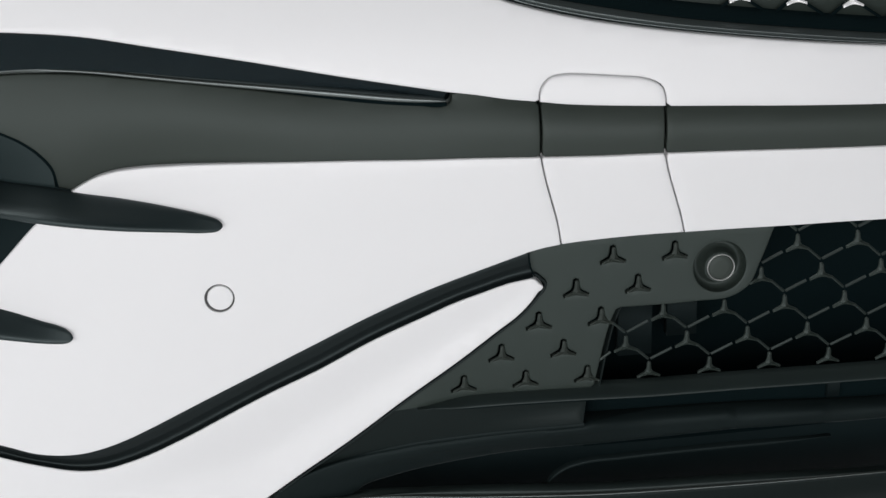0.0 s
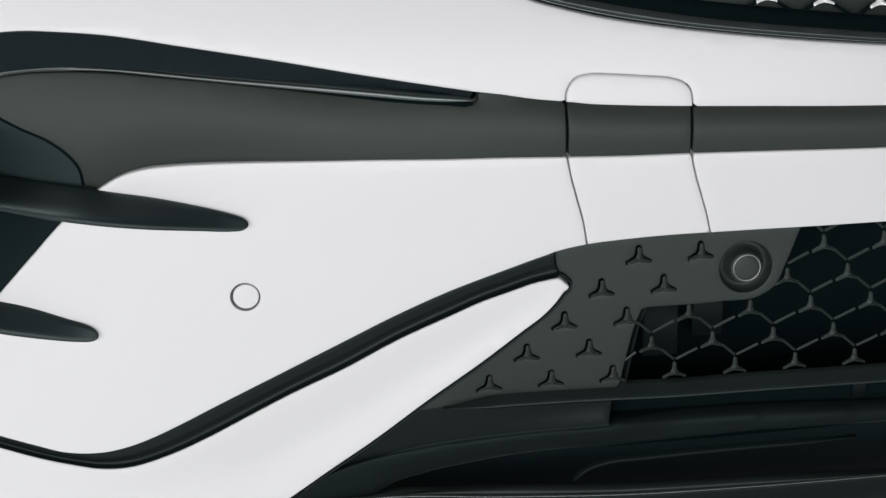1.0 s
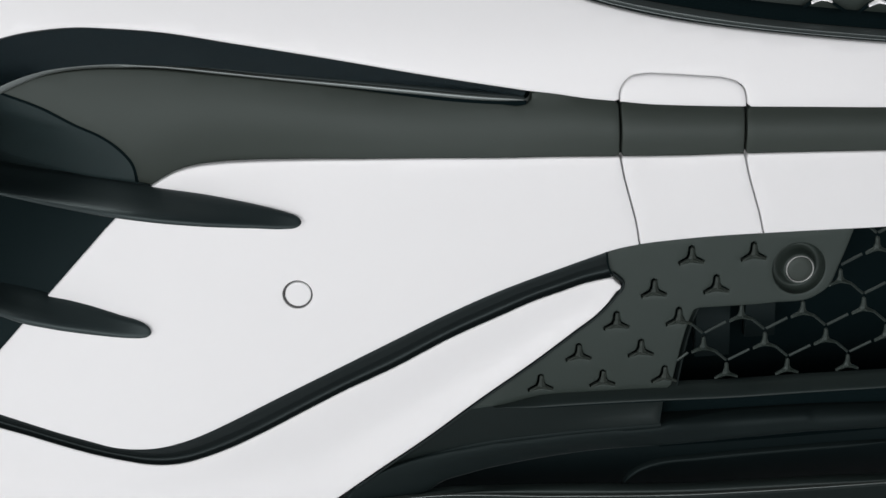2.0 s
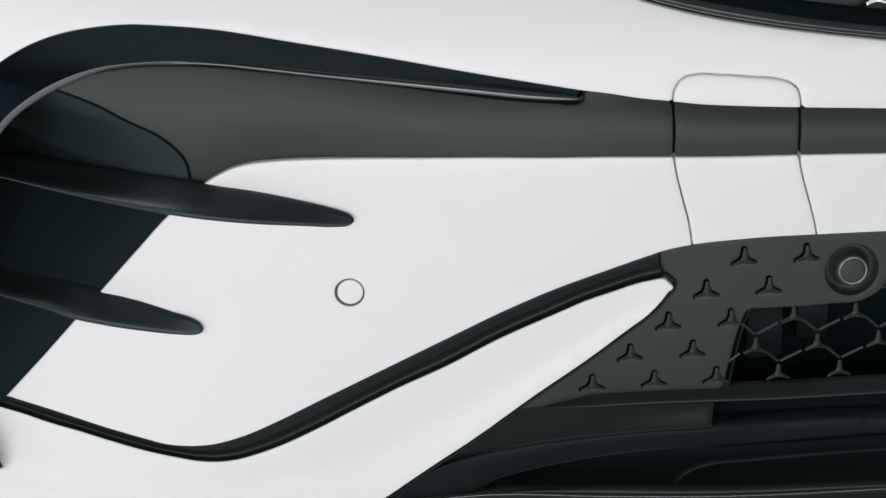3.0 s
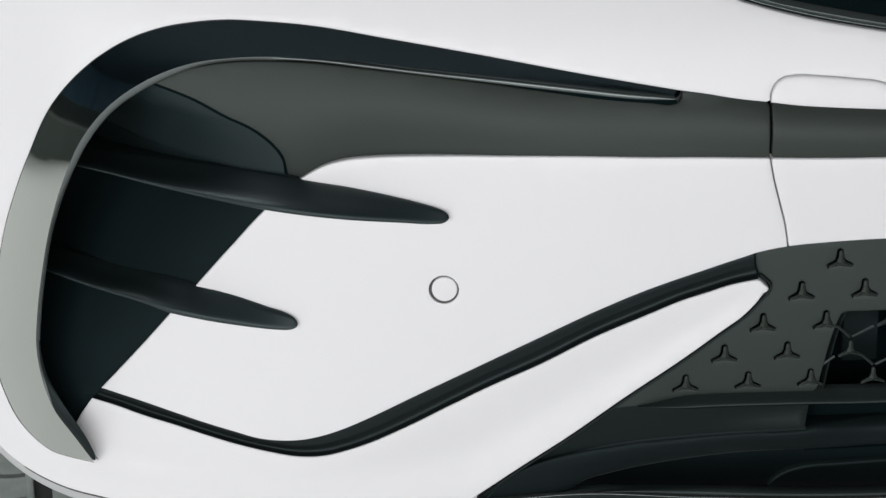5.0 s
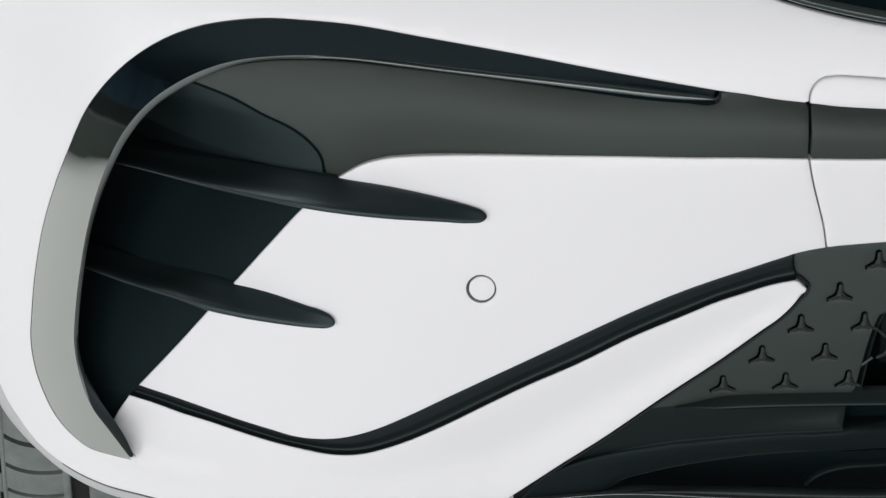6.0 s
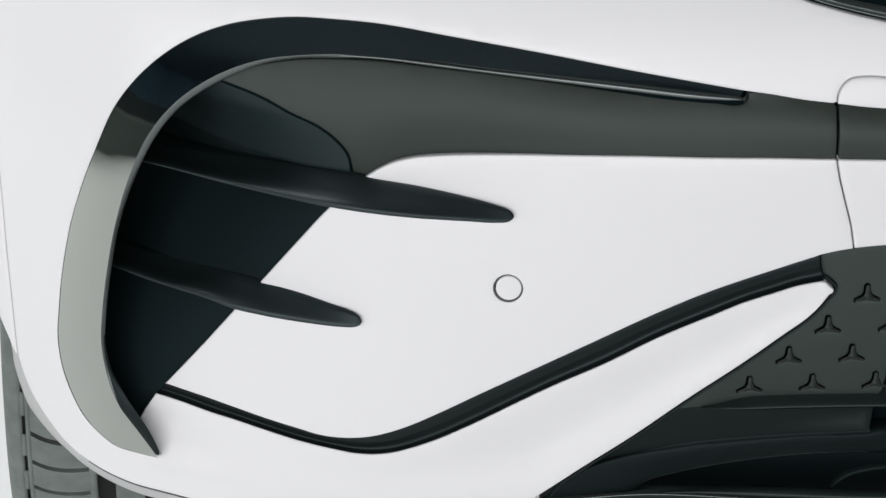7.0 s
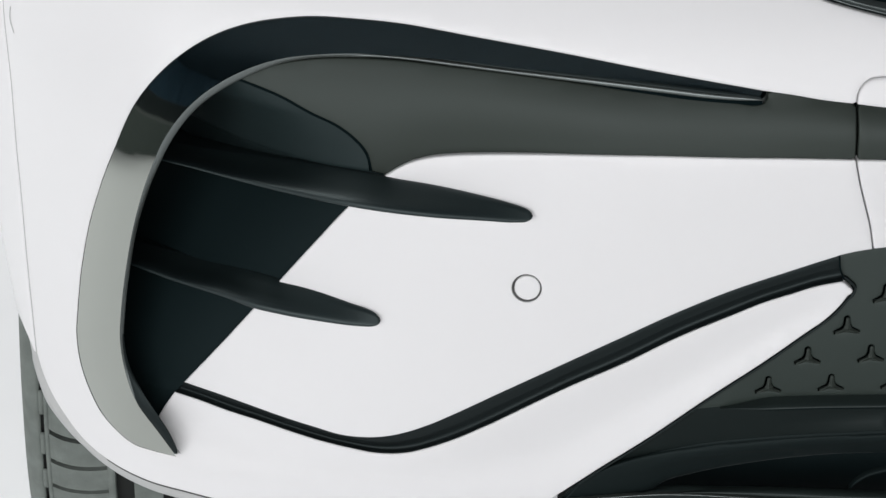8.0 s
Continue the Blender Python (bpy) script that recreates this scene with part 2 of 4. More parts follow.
GRILLE_TOP = [(-314.7, 528.6), (-304.0, 531.0), (-289.6, 533.1), (-261.4, 535.0), (-231.3, 535.9), (-196.3, 535.7), (-157.6, 535.1), (-113.6, 533.9), (-69.1, 532.9), (-38.5, 531.8)]
GROOVE_UPPER = [(-825.3, 402.2), (-787.1, 395.3), (-762.9, 389.7), (-739.4, 383.8), (-711.7, 377.4), (-693.5, 373.2), (-675.4, 372.4), (-657.3, 374.4), (-639.2, 379.7), (-621.3, 387.3), (-603.5, 396.5), (-568.3, 415.9), (-513.3, 444.9), (-474.5, 464.8), (-432.7, 485.5), (-391.2, 503.1), (-370.5, 510.4), (-349.8, 517.2), (-333.3, 522.6), (-314.7, 528.4)]
GROOVE_LOWER = [(-833.8, 393.1), (-812.3, 389.3), (-787.9, 383.2), (-764.1, 378.1), (-740.7, 372.1), (-712.9, 365.6), (-685.5, 360.7), (-667.5, 358.2), (-653.9, 358.1), (-640.4, 360.0), (-622.4, 365.8), (-604.4, 373.5), (-577.7, 387.5), (-542.7, 407.4), (-513.5, 423.4), (-474.4, 442.4), (-432.5, 464.9), (-390.9, 483.2), (-370.1, 492.0), (-349.4, 498.7), (-328.7, 504.9), (-313.0, 507.6)]
BLADE_TIP = [(-313.0, 507.6), (-310.2, 507.0), (-306.8, 503.8), (-303.6, 500.0), (-304.2, 498.6), (-307.1, 496.5)]
BLADE_LOWER = [(-307.1, 496.6), (-312.9, 488.6), (-322.1, 478.9), (-338.0, 466.8), (-367.0, 444.5), (-409.5, 413.5), (-452.5, 379.5), (-491.6, 350.2), (-514.3, 332.3), (-528.5, 321.2)]
PANEL_EDGE = [(-649.2, 590.1), (-678.2, 564.0), (-702.8, 536.7), (-731.2, 504.5), (-757.4, 475.2), (-782.0, 447.6), (-810.1, 417.8), (-825.3, 402.2)]
SKIN_NOTCH = [(-833.8, 393.1), (-848.8, 375.4), (-856.3, 363.5), (-836.2, 338.4)]
LINER_SEAM = [(-759.8, 656.8), (-727.4, 646.2), (-704.9, 635.4), (-683.1, 625.6), (-672.3, 617.4), (-663.8, 606.5), (-660.7, 590.9)]
FIN1_TOP = [(-851.5, 598.3), (-774.8, 598.6), (-727.5, 598.0), (-691.6, 595.8), (-659.2, 592.1), (-640.1, 589.2), (-615.0, 585.7), (-581.8, 579.1), (-557.1, 572.9), (-547.6, 569.9), (-542.6, 567.8), (-540.2, 565.6), (-539.4, 563.4)]
FIN1_BOTTOM = [(-846.2, 588.8), (-794.6, 584.8), (-770.5, 581.8), (-724.5, 576.0), (-680.9, 570.6), (-647.0, 567.2), (-613.8, 564.5), (-573.0, 561.6), (-550.6, 559.8), (-543.7, 560.0), (-540.5, 561.6), (-539.4, 563.4)]
FIN2_TOP = [(-897.9, 512.2), (-831.7, 511.0), (-779.4, 508.2), (-732.9, 501.8), (-704.1, 496.1), (-677.6, 488.3), (-664.6, 484.8), (-658.6, 482.0), (-655.6, 479.0), (-654.9, 476.3)]
FIN2_BOTTOM = [(-887.4, 500.8), (-826.0, 491.0), (-805.4, 488.4), (-775.8, 484.4), (-754.5, 479.7), (-729.0, 477.3), (-693.8, 474.5), (-668.2, 472.8), (-661.5, 472.7), (-657.0, 473.7), (-655.2, 474.9), (-654.9, 476.3)]
SEAM = [(-1001.9, 686.3), (-983.3, 623.3), (-977.4, 555.5), (-975.8, 494.3), (-975.8, 445.8), (-978.5, 397.7)]
ARCH = [(-978.5, 397.7), (-975.2, 386.2), (-966.0, 368.8), (-949.5, 350.8), (-929.3, 333.1), (-900.6, 319.1), (-867.5, 310.0), (-830.2, 305.6), (-795.2, 300.6)]
SMALLARC = [(-988.7, 684.7), (-988.7, 675.8), (-981.0, 665.5)]
UGRILLE_OUTER = [(-326.3, 714.3), (-309.8, 709.2), (-280.9, 701.5), (-239.1, 692.9), (-196.9, 686.0), (-154.2, 680.0), (-98.0, 672.9), (-37.4, 666.0)]
UGRILLE_INNER = [(-296.8, 714.0), (-271.9, 708.2), (-238.4, 701.4), (-196.1, 693.6), (-153.3, 687.1), (-110.0, 681.2), (-36.3, 671.6)]
PLATE_CUT = [(-124.1, 532.7), (-135.5, 503.6), (-144.0, 485.9), (-154.9, 479.0), (-185.8, 476.7), (-243.6, 476.6)]
PLATE_CUT_LOW = [(-247.1, 475.0), (-249.7, 468.7), (-258.8, 432.2), (-262.7, 407.9)]
RIDGE1 = [(-393.0, 402.4), (-351.9, 404.0), (-286.6, 403.7), (-220.5, 401.7), (-153.5, 400.9), (-85.3, 399.0), (-30.8, 397.2)]
RIDGE2 = [(-478.4, 348.6), (-443.0, 360.2), (-407.8, 367.3), (-350.6, 372.8), (-269.2, 375.5)]
STRIPE_LOW = [(-260.3, 353.8), (-146.5, 355.1), (-20.6, 350.6)]
OPEN2_TOP = [(-449.8, 320.3), (-443.4, 328.1), (-416.5, 337.1), (-380.8, 344.7), (-327.3, 351.5), (-255.6, 352.8)]
BLADE2 = [(-297.2, 313.3), (-291.7, 323.9), (-280.6, 332.7), (-267.1, 336.9), (-235.3, 338.6), (-143.1, 340.0), (-62.9, 337.9)]
LIP_TOP = [(-449.9, 323.6), (-399.1, 324.9), (-349.8, 323.0), (-254.7, 316.1), (-143.8, 312.0), (-15.7, 304.3)]
LIP_LINE = [(-450.2, 323.0), (-350.4, 317.0), (-255.4, 310.5), (-144.8, 306.9), (-17.5, 303.7)]

END = 0.10
trim_outer, trim_face, trim_lip = curve(mm(TRIM_OUTER)), curve(mm(TRIM_FACE)), curve(mm(TRIM_LIP))
band_top = curve(np.vstack((mm(BAND_TOP), [(END, 0.6165)])))
band_bottom = curve(np.vstack((mm(BAND_BOTTOM), [(END, 0.5865)])))
cover_left, cover_right, cover_top = curve(mm(COVER_LEFT)), curve(mm(COVER_RIGHT)), curve(mm(COVER_TOP), 0.0015)
band_rim = curve(mm(BAND_RIM), 0.002)
band_rim[:, 1] += [0.0024 * smooth((-0.46 - x) / 0.14) + 0.0022 * smooth((-0.64 - x) / 0.12) for x in band_rim[:, 0]]
band_edge = np.vstack((band_rim[band_rim[:, 0] < -0.44], band_top[band_top[:, 0] > -0.335]))
grille_top = curve(np.vstack((mm(GRILLE_TOP), [(END, 0.5285)])))
groove_upper, groove_lower = curve(mm(GROOVE_UPPER)), curve(mm(GROOVE_LOWER))
blade_tip, blade_lower = curve(mm(BLADE_TIP), 0.001), curve(mm(BLADE_LOWER))
panel_edge, skin_notch = curve(mm(PANEL_EDGE)), mm(SKIN_NOTCH)
liner_seam = curve(mm(LINER_SEAM))
seam, arch = curve(mm(SEAM)), curve(mm(ARCH))
upper_outer = curve(np.vstack(([(-0.355, 0.735), (-0.340, 0.721)], mm(UGRILLE_OUTER), [(END, 0.655)])))
upper_outer[:, 1] -= [0.0013 * smooth((x + 0.26) / 0.2) for x in upper_outer[:, 0]]
upper_inner = curve(np.vstack(([(-0.325, 0.735), (-0.312, 0.720)], mm(UGRILLE_INNER), [(END, 0.6605)])))
plate_cut = np.vstack((curve(mm(PLATE_CUT), 0.002), curve(mm(PLATE_CUT_LOW), 0.002)))
GAP = 0.0008


def band_out(s, z):
    """The black band lies a little below the paint, rounded from top to bottom."""
    top = np.interp(s, band_edge[:, 0], band_edge[:, 1])
    low = np.interp(s, band_bottom[:, 0], band_bottom[:, 1])
    w = min(1.0, max(0.0, (z - low) / max(0.01, top - low)))
    left = smooth((-0.46 - s) / 0.14)
    return -0.0012 - 0.0035 * left * (1 - w) ** 2 + (0.0058 * left - 0.0014) * w * w + (0.0050 - 0.0024 * smooth((-0.31 - s) / 0.10) + 0.0030 * smooth((-0.42 - s) / 0.16)) * math.sin(math.pi * w ** 1.1) + sunk(s) * (1 - 0.85 * w * w)


def sunk(s, z=0.0):
    """The panels dip inwards towards the air inlet."""
    return -0.018 * smooth((-0.62 - s) / 0.28)


def edge_at(z):
    if z > 0.5905:
        return np.interp(z, liner_seam[::-1, 1], liner_seam[::-1, 0])
    return np.interp(z, panel_edge[::-1, 1], panel_edge[::-1, 0])


blade_top = groove_lower[np.argsort(groove_lower[:, 0])]
blade_low = np.vstack(([(-0.860, 0.322), (-0.70, 0.318)], blade_lower[np.argsort(blade_lower[:, 0])]))


def skin_out(s, z):
    """The skin below the channel dips in towards the inlet; it is hollow, with a crest along the blade's lower edge."""
    dip = -0.012 * smooth((-0.56 - s) / 0.29) * smooth((z - 0.330) / 0.045) * smooth((0.43 - z) / 0.015) * smooth((s + 0.885) / 0.03)
    if -0.875 < s < -0.3131:
        top, low = np.interp(s, blade_top[:, 0], blade_top[:, 1]), np.interp(s, blade_low[:, 0], blade_low[:, 1])
        if low < z < top:
            t = (top - z) / (top - low)
            dip -= 0.19 * (top - low) * t * smooth((1 - t) / 0.50) * smooth((s + 0.875) / 0.04)
    return dip


# ---- studio ----
def studio():
    n, rows = 64, []
    bm = bmesh.new()
    profile_rz = [(0.01, 0.0), (2.0, 0.0), (9.0, 0.0)]
    for r, z in profile_rz:
        rows.append([bm.verts.new((r * math.cos(2 * math.pi * i / n), 1.5 + r * math.sin(2 * math.pi * i / n), z)) for i in range(n)])
    for a, b in zip(rows, rows[1:]):
        for i in range(n):
            bm.faces.new((a[i], b[i], b[(i + 1) % n], a[(i + 1) % n]))
    bm.faces.new(rows[0])
    me = bpy.data.meshes.new("floor")
    bm.to_mesh(me)
    bm.free()
    me.materials.append(FLOOR)
    me.polygons.foreach_set("use_smooth", [True] * len(me.polygons))
    tagged(new("floor", me), "smooth white studio floor", "floor", kind="structure")
    bm = bmesh.new()
    rows = []
    for r, z in ((9.0, -0.05), (9.0, 4.9), (9.15, 4.9), (9.15, -0.05)):
        rows.append([bm.verts.new((r * math.cos(2 * math.pi * i / n), 1.5 + r * math.sin(2 * math.pi * i / n), z)) for i in range(n)])
    for a, b in zip(rows, rows[1:] + rows[:1]):
        for i in range(n):
            bm.faces.new((a[i], a[(i + 1) % n], b[(i + 1) % n], b[i]))
    me = bpy.data.meshes.new("wall_round")
    bm.to_mesh(me)
    bm.free()
    me.materials.append(WALL)
    tagged(new("wall_round", me), "dark grey studio wall", "wall", kind="structure")
    # Bands added out of view to shape the reflections in the trim.
    for name, low, high, mat, label in (("reflect_band_grey", 1.55, 1.70, GREY_BAND, "unseen grey band, for the light line reflected in the trim"), ("reflect_band_black", 1.72, 2.75, BLACK_BAND, "unseen black band, for the dark zone reflected in the trim"), ("reflect_band_navy", 2.78, 4.84, NAVY_BAND, "unseen navy band, for the blue reflected in the trim")):
        rows = []
        bm = bmesh.new()
        for r, z in ((8.99, low), (8.93, low), (8.93, high), (8.99, high)):
            rows.append([bm.verts.new(((r + (0.04 * math.sin(i * 2.4) if name == "reflect_band_navy" else 0)) * math.cos(2 * math.pi * i / 256), 1.5 + (r + (0.04 * math.sin(i * 2.4) if name == "reflect_band_navy" else 0)) * math.sin(2 * math.pi * i / 256), z)) for i in range(256)])
        for a, b in zip(rows, rows[1:] + rows[:1]):
            for i in range(256):
                bm.faces.new((a[i], a[(i + 1) % 256], b[(i + 1) % 256], b[i]))
        me = bpy.data.meshes.new(name)
        bm.to_mesh(me)
        bm.free()
        me.materials.append(mat)
        tagged(new(name, me), label, "studio wall", kind="structure")
    bm = bmesh.new()
    bmesh.ops.create_circle(bm, cap_ends=True, segments=n, radius=9.1, matrix=pose(0, 1.5, 4.85))
    up = bmesh.ops.extrude_face_region(bm, geom=bm.faces[:])
    bmesh.ops.translate(bm, vec=(0, 0, 0.1), verts=[v for v in up["geom"] if isinstance(v, bmesh.types.BMVert)])
    me = bpy.data.meshes.new("ceiling")
    bm.to_mesh(me)
    bm.free()
    me.materials.append(CEILING)
    tagged(new("ceiling", me), "dark studio ceiling above the soft boxes", "ceiling", kind="structure")


studio()

# ---- the car ----
car = new("car")
car.matrix_world = pose(0.5073, 1.9699, 0, 0, 0, 8.5)
tagged(car, "white electric car, front bumper corner with black air inlet", "car")

# painted bumper skin round the inlet, with a notch for the towing eye cover
around = inset(np.vstack((cover_top, [(-0.2093, 0.60), (-0.3033, 0.60)])), -GAP)
band_rest = band_top[(band_top[:, 0] < -0.3045) | (band_top[:, 0] > -0.2080)]
left_of = band_rest[band_rest[:, 0] < -0.25]
right_of = band_rest[band_rest[:, 0] > -0.25]
skin_ring = np.vstack((
    curve([(-1.02, 0.80), (-1.012, 0.74), (-1.003, 0.69)] + list(mm(SEAM)[1:])),
    arch[1:],
    curve([(-0.7965, 0.2991), (-0.74, 0.288), (-0.64, 0.283), (-0.56, 0.297), (-0.5287, 0.3194)])[1:],
    blade_lower[::-1][1:], blade_tip[::-1][1:], groove_lower[::-1][1:], skin_notch[1:-1],
    trim_outer + [0, 0], left_of[2:], around[1:len(cover_top) - 1], right_of,
    upper_outer[::-1], [(-0.38, 0.77), (-0.42, 0.80)]))
bumper = panel("bumper_skin", skin_ring, WHITE, car, "glossy white painted bumper skin", out=skin_out, step=0.008, roll=0.0015)

# white inner panel with a hole for the parking sensor
SENSOR = (-0.5448, 0.5047)


def ring_of(centre, r, n=48):
    return np.array([(centre[0] + r * math.cos(2 * math.pi * i / n), centre[1] + r * math.sin(2 * math.pi * i / n)) for i in range(n)])


bb_left = band_bottom[band_bottom[:, 0] < -0.3045]
bb_right = band_bottom[band_bottom[:, 0] > -0.2095]
bb_cover = band_bottom[(band_bottom[:, 0] > -0.3030) & (band_bottom[:, 0] < -0.2110)]
gt_left = grille_top[grille_top[:, 0] < -0.2905]
gt_right = grille_top[grille_top[:, 0] > -0.1930]
gt_cover = grille_top[(grille_top[:, 0] > -0.2888) & (grille_top[:, 0] < -0.1970)]
low_left = cover_left[cover_left[:, 1] < 0.6015]
low_right = cover_right[cover_right[:, 1] < 0.5975]
panel_left = np.vstack((panel_edge[::-1], bb_left[1:], low_left - [GAP, 0], gt_left[::-1], groove_upper[::-1][1:-1]))
inner = panel("inner_panel", panel_left, WHITE, car, "glossy white inner panel below the black band", out=sunk,
              holes=[ring_of(SENSOR, 0.0112)], step=0.008, roll=0.0013)
panel("inner_panel", np.vstack((low_right + [GAP, 0], gt_right, bb_right[::-1])), WHITE, car, "glossy white inner panel below the black band", step=0.010, roll=0.0013)

# towing eye cover: white, with a piece of the black band
cover = panel("tow_cover", np.vstack((cover_top, band_top[(band_top[:, 0] > -0.3020) & (band_top[:, 0] < -0.2105)][::-1])), WHITE, car,
              "white towing eye cover with rounded corners", step=0.006, roll=0.0015)
panel("lower_half", np.vstack((bb_cover[::-1], low_left + [GAP * 0.3, 0], gt_cover, low_right[::-1] - [GAP * 0.3, 0])), WHITE, cover, step=0.006, roll=0.0015)

# black band
cut_left = cover_left[(cover_left[:, 1] > 0.6035) & (cover_left[:, 1] < 0.641)]
cut_right = cover_right[(cover_right[:, 1] > 0.5995) & (cover_right[:, 1] < 0.633)]
seam_gap = liner_seam + [0.0017, 0.0013]
band_left = np.vstack((seam_gap[::-1], band_rim[2:], left_of[left_of[:, 0] > -0.3640], cut_left - [0.0010, 0], bb_left[::-1][1:]))
panel("band", band_left, SATIN, car, "satin black plastic band", out=band_out, step=0.007, roll=0.0010)
panel("band", np.vstack((bb_right, right_of[::-1], cut_right + [0.0010, 0])), SATIN, car, "satin black plastic band", out=band_out, step=0.007, roll=0.0010)
panel("band", np.vstack((bb_cover, cut_right[::-1] - [0.0008, 0], band_top[(band_top[:, 0] > -0.3025) & (band_top[:, 0] < -0.2105)][::-1], cut_left + [0.0008, 0])), SATIN, cover,
      "satin black piece of the band", out=band_out, step=0.006, roll=0.0012)

strip("joint", seam_gap + [0.0004, 0.0003], seam_gap - [0.0020, 0.0015], [(0.0, -0.0030), (0.05, -0.0002), (0.5, -0.0004), (0.95, -0.0010), (1.0, -0.0080)], BLACK, car, "thin dark joint between band and inlet", n=120,
      out_a=band_out, out_b=band_out)

# air inlet: trim, liner, fins
def trim_high(s, z):
    """The trim stands proud round the inlet and fades out along the band."""
    return 0.15 + 0.85 * smooth((-0.372 - s) / 0.35) * smooth((z - 0.335) / 0.06)


inlet = new("air_inlet")
inlet.parent = car
trim = strip("trim", trim_outer, trim_face, [(-0.03, 0.0010), (0.10, 0.0022), (0.3, 0.0041), (0.55, 0.0063), (0.8, 0.0082), (1.0, 0.0096)],
             GLOSS, inlet, "gloss black hook-shaped trim", n=420, scale=trim_high)
strip("outer_edge", trim_outer, trim_face, [(-0.028, 0.0014), (-0.034, 0.0010), (-0.046, 0.0003)], CHANNEL, inlet, "thin dark edge", n=420, scale=trim_high)
cut = int(len(trim_face) * 0.15), int(len(trim_lip) * 0.15)
lip_shape = [(0.0, 0.0096), (0.2, 0.0093), (0.6, 0.0080), (0.9, 0.0066), (1.0, 0.0058)]
far = int(len(trim_face) * 0.60), int(len(trim_lip) * 0.60)
on = int(len(trim_face) * 0.65), int(len(trim_lip) * 0.65)
fade = trim_face[far[0]][0], trim_face[on[0]][0]
strip("lip", trim_face[:on[0]], trim_lip[:on[1]], lip_shape, LIP, inlet, "dark glossy inner lip", n=360,
      scale=lambda s, z: trim_high(s, z) * (1 - 0.5 * smooth((s - fade[0]) / (fade[1] - fade[0]))))
run_a, run_b = even(trim_face[far[0] - 1:], 240), even(trim_lip[far[1] - 1:], 240)
part_way = run_a + (run_b - run_a) * np.array([0.42 * smooth(x / 0.35) for x in np.linspace(0, 1, 240)])[:, None]
for k in range(14):
    t = math.sqrt(1 - ((k + 1) / 14.0) ** 2)
    q = 226 + k
    run_b[q] = run_a[q] + (run_b[q] - run_a[q]) * (0.70 + 0.30 * t)
    part_way[q] = run_a[q] + (part_way[q] - run_a[q]) * (1 + 0.62 * (1 - t))
strip("groove", run_a, part_way, [(0.0, 0.0096), (0.02, 0.0040), (1.0, 0.0040)], CHANNEL, inlet, "narrow dark groove", n=240, scale=trim_high)
strip("bead", part_way, run_b, [(0.0, 0.0040), (0.04, 0.0072), (0.25, 0.0086), (0.65, 0.0080), (0.9, 0.0058), (1.0, 0.0030)], LIP, inlet, "narrow half-gloss bead", n=240,
      scale=lambda s, z: trim_high(s, z) + 0.15 * smooth((s + 0.50) / 0.1))
low_a, low_b = even(trim_face[:cut[0] + 1], 80), even(trim_lip[:cut[1] + 1], 80)


def low_part(z):
    return min(1.0, max(0.0, (low_b[-1][1] - z) / 0.06))


reach = np.array([low_part(p[1]) for p in low_b])[:, None]
low_a = low_b + (low_a - low_b) * np.array([low_part(p[1]) for p in low_b])[:, None]
low_b = low_b + reach * [0.0018, 0.0006]
for k in range(7):
    t = 0.15 + 0.85 * math.sqrt(1 - (1 - k / 7.0) ** 2)
    middle = (low_a[k] + low_b[k]) / 2
    low_a[k], low_b[k] = middle + (low_a[k] - middle) * t, middle + (low_b[k] - middle) * t
strip("lower_lip", low_a, low_b, [(0.0, 0.0098), (0.3, 0.0098), (0.7, 0.0085), (1.0, 0.0060)], CHANNEL, inlet, "black lower end of the lip", n=80,
      out_a=lambda s, z: -0.0036 * (1 - low_part(z)) * trim_high(s, z), scale=trim_high)
strip("gap", trim_lip[far[1]:], trim_lip[far[1]:] - [0, 0.006], [(0.0, 0.0015), (0.0, -0.006), (1.0, -0.012)], BLACK, inlet, "black joint below the trim", n=200,
      scale=trim_high)


def inlet_edge(z):
    """The front edge of the inlet's inner wall at height z."""
    if z > 0.6568:
        return np.array(place(-0.7598, z, sunk(-0.76) - 0.003 - 0.6 * (z - 0.6568)))
    if z < 0.4022:
        e = np.interp(z, (0.3635, 0.3754, 0.3931, 0.4022), (-0.8563, -0.8488, -0.8338, -0.8253))
        w = (0.4022 - z) / 0.0091
        return np.array(place(e, z, (sunk(e) - 0.0028) * max(0.0, 1 - w) + (skin_out(e, z) - 0.004) * min(1.0, w)))
    e = edge_at(z)
    return np.array(place(e, z, sunk(e) - 0.0028))


def inlet_wall(name, heights, slope, mat, label):
    """The inner wall leaves the white panel's edge and bends backwards, out towards the wheel."""
    reach = np.linspace(0.0, 1.0, 30) ** 1.4
    verts, faces, n = [], [], len(reach)
    for z in heights:
        x, y, _ = inlet_edge(z)
        for r in reach:
            d = r * max(0.03, x + np.interp(z, (0.34, 0.42, 0.52), (0.868, 0.885, 0.925)))
            verts.append((x - d, y + slope * d + 6.0 * d * d, z))
    for i in range(len(heights) - 1):
        faces += [(i * n + j, i * n + j + 1, (i + 1) * n + j + 1, (i + 1) * n + j) for j in range(n - 1)]
    return link(name, verts, faces, mat, inlet, label)


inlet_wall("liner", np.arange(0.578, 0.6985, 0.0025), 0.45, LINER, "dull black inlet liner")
# Same liner; its shade is put into the darker colour.
inlet_wall("lower_liner", np.arange(0.3635, 0.581, 0.0025), 0.55, INLET, "lower part of the inlet liner, coloured darker for shade")
wall_run = trim_lip[int(len(trim_lip) * 0.05): int(len(trim_lip) * 0.62)]


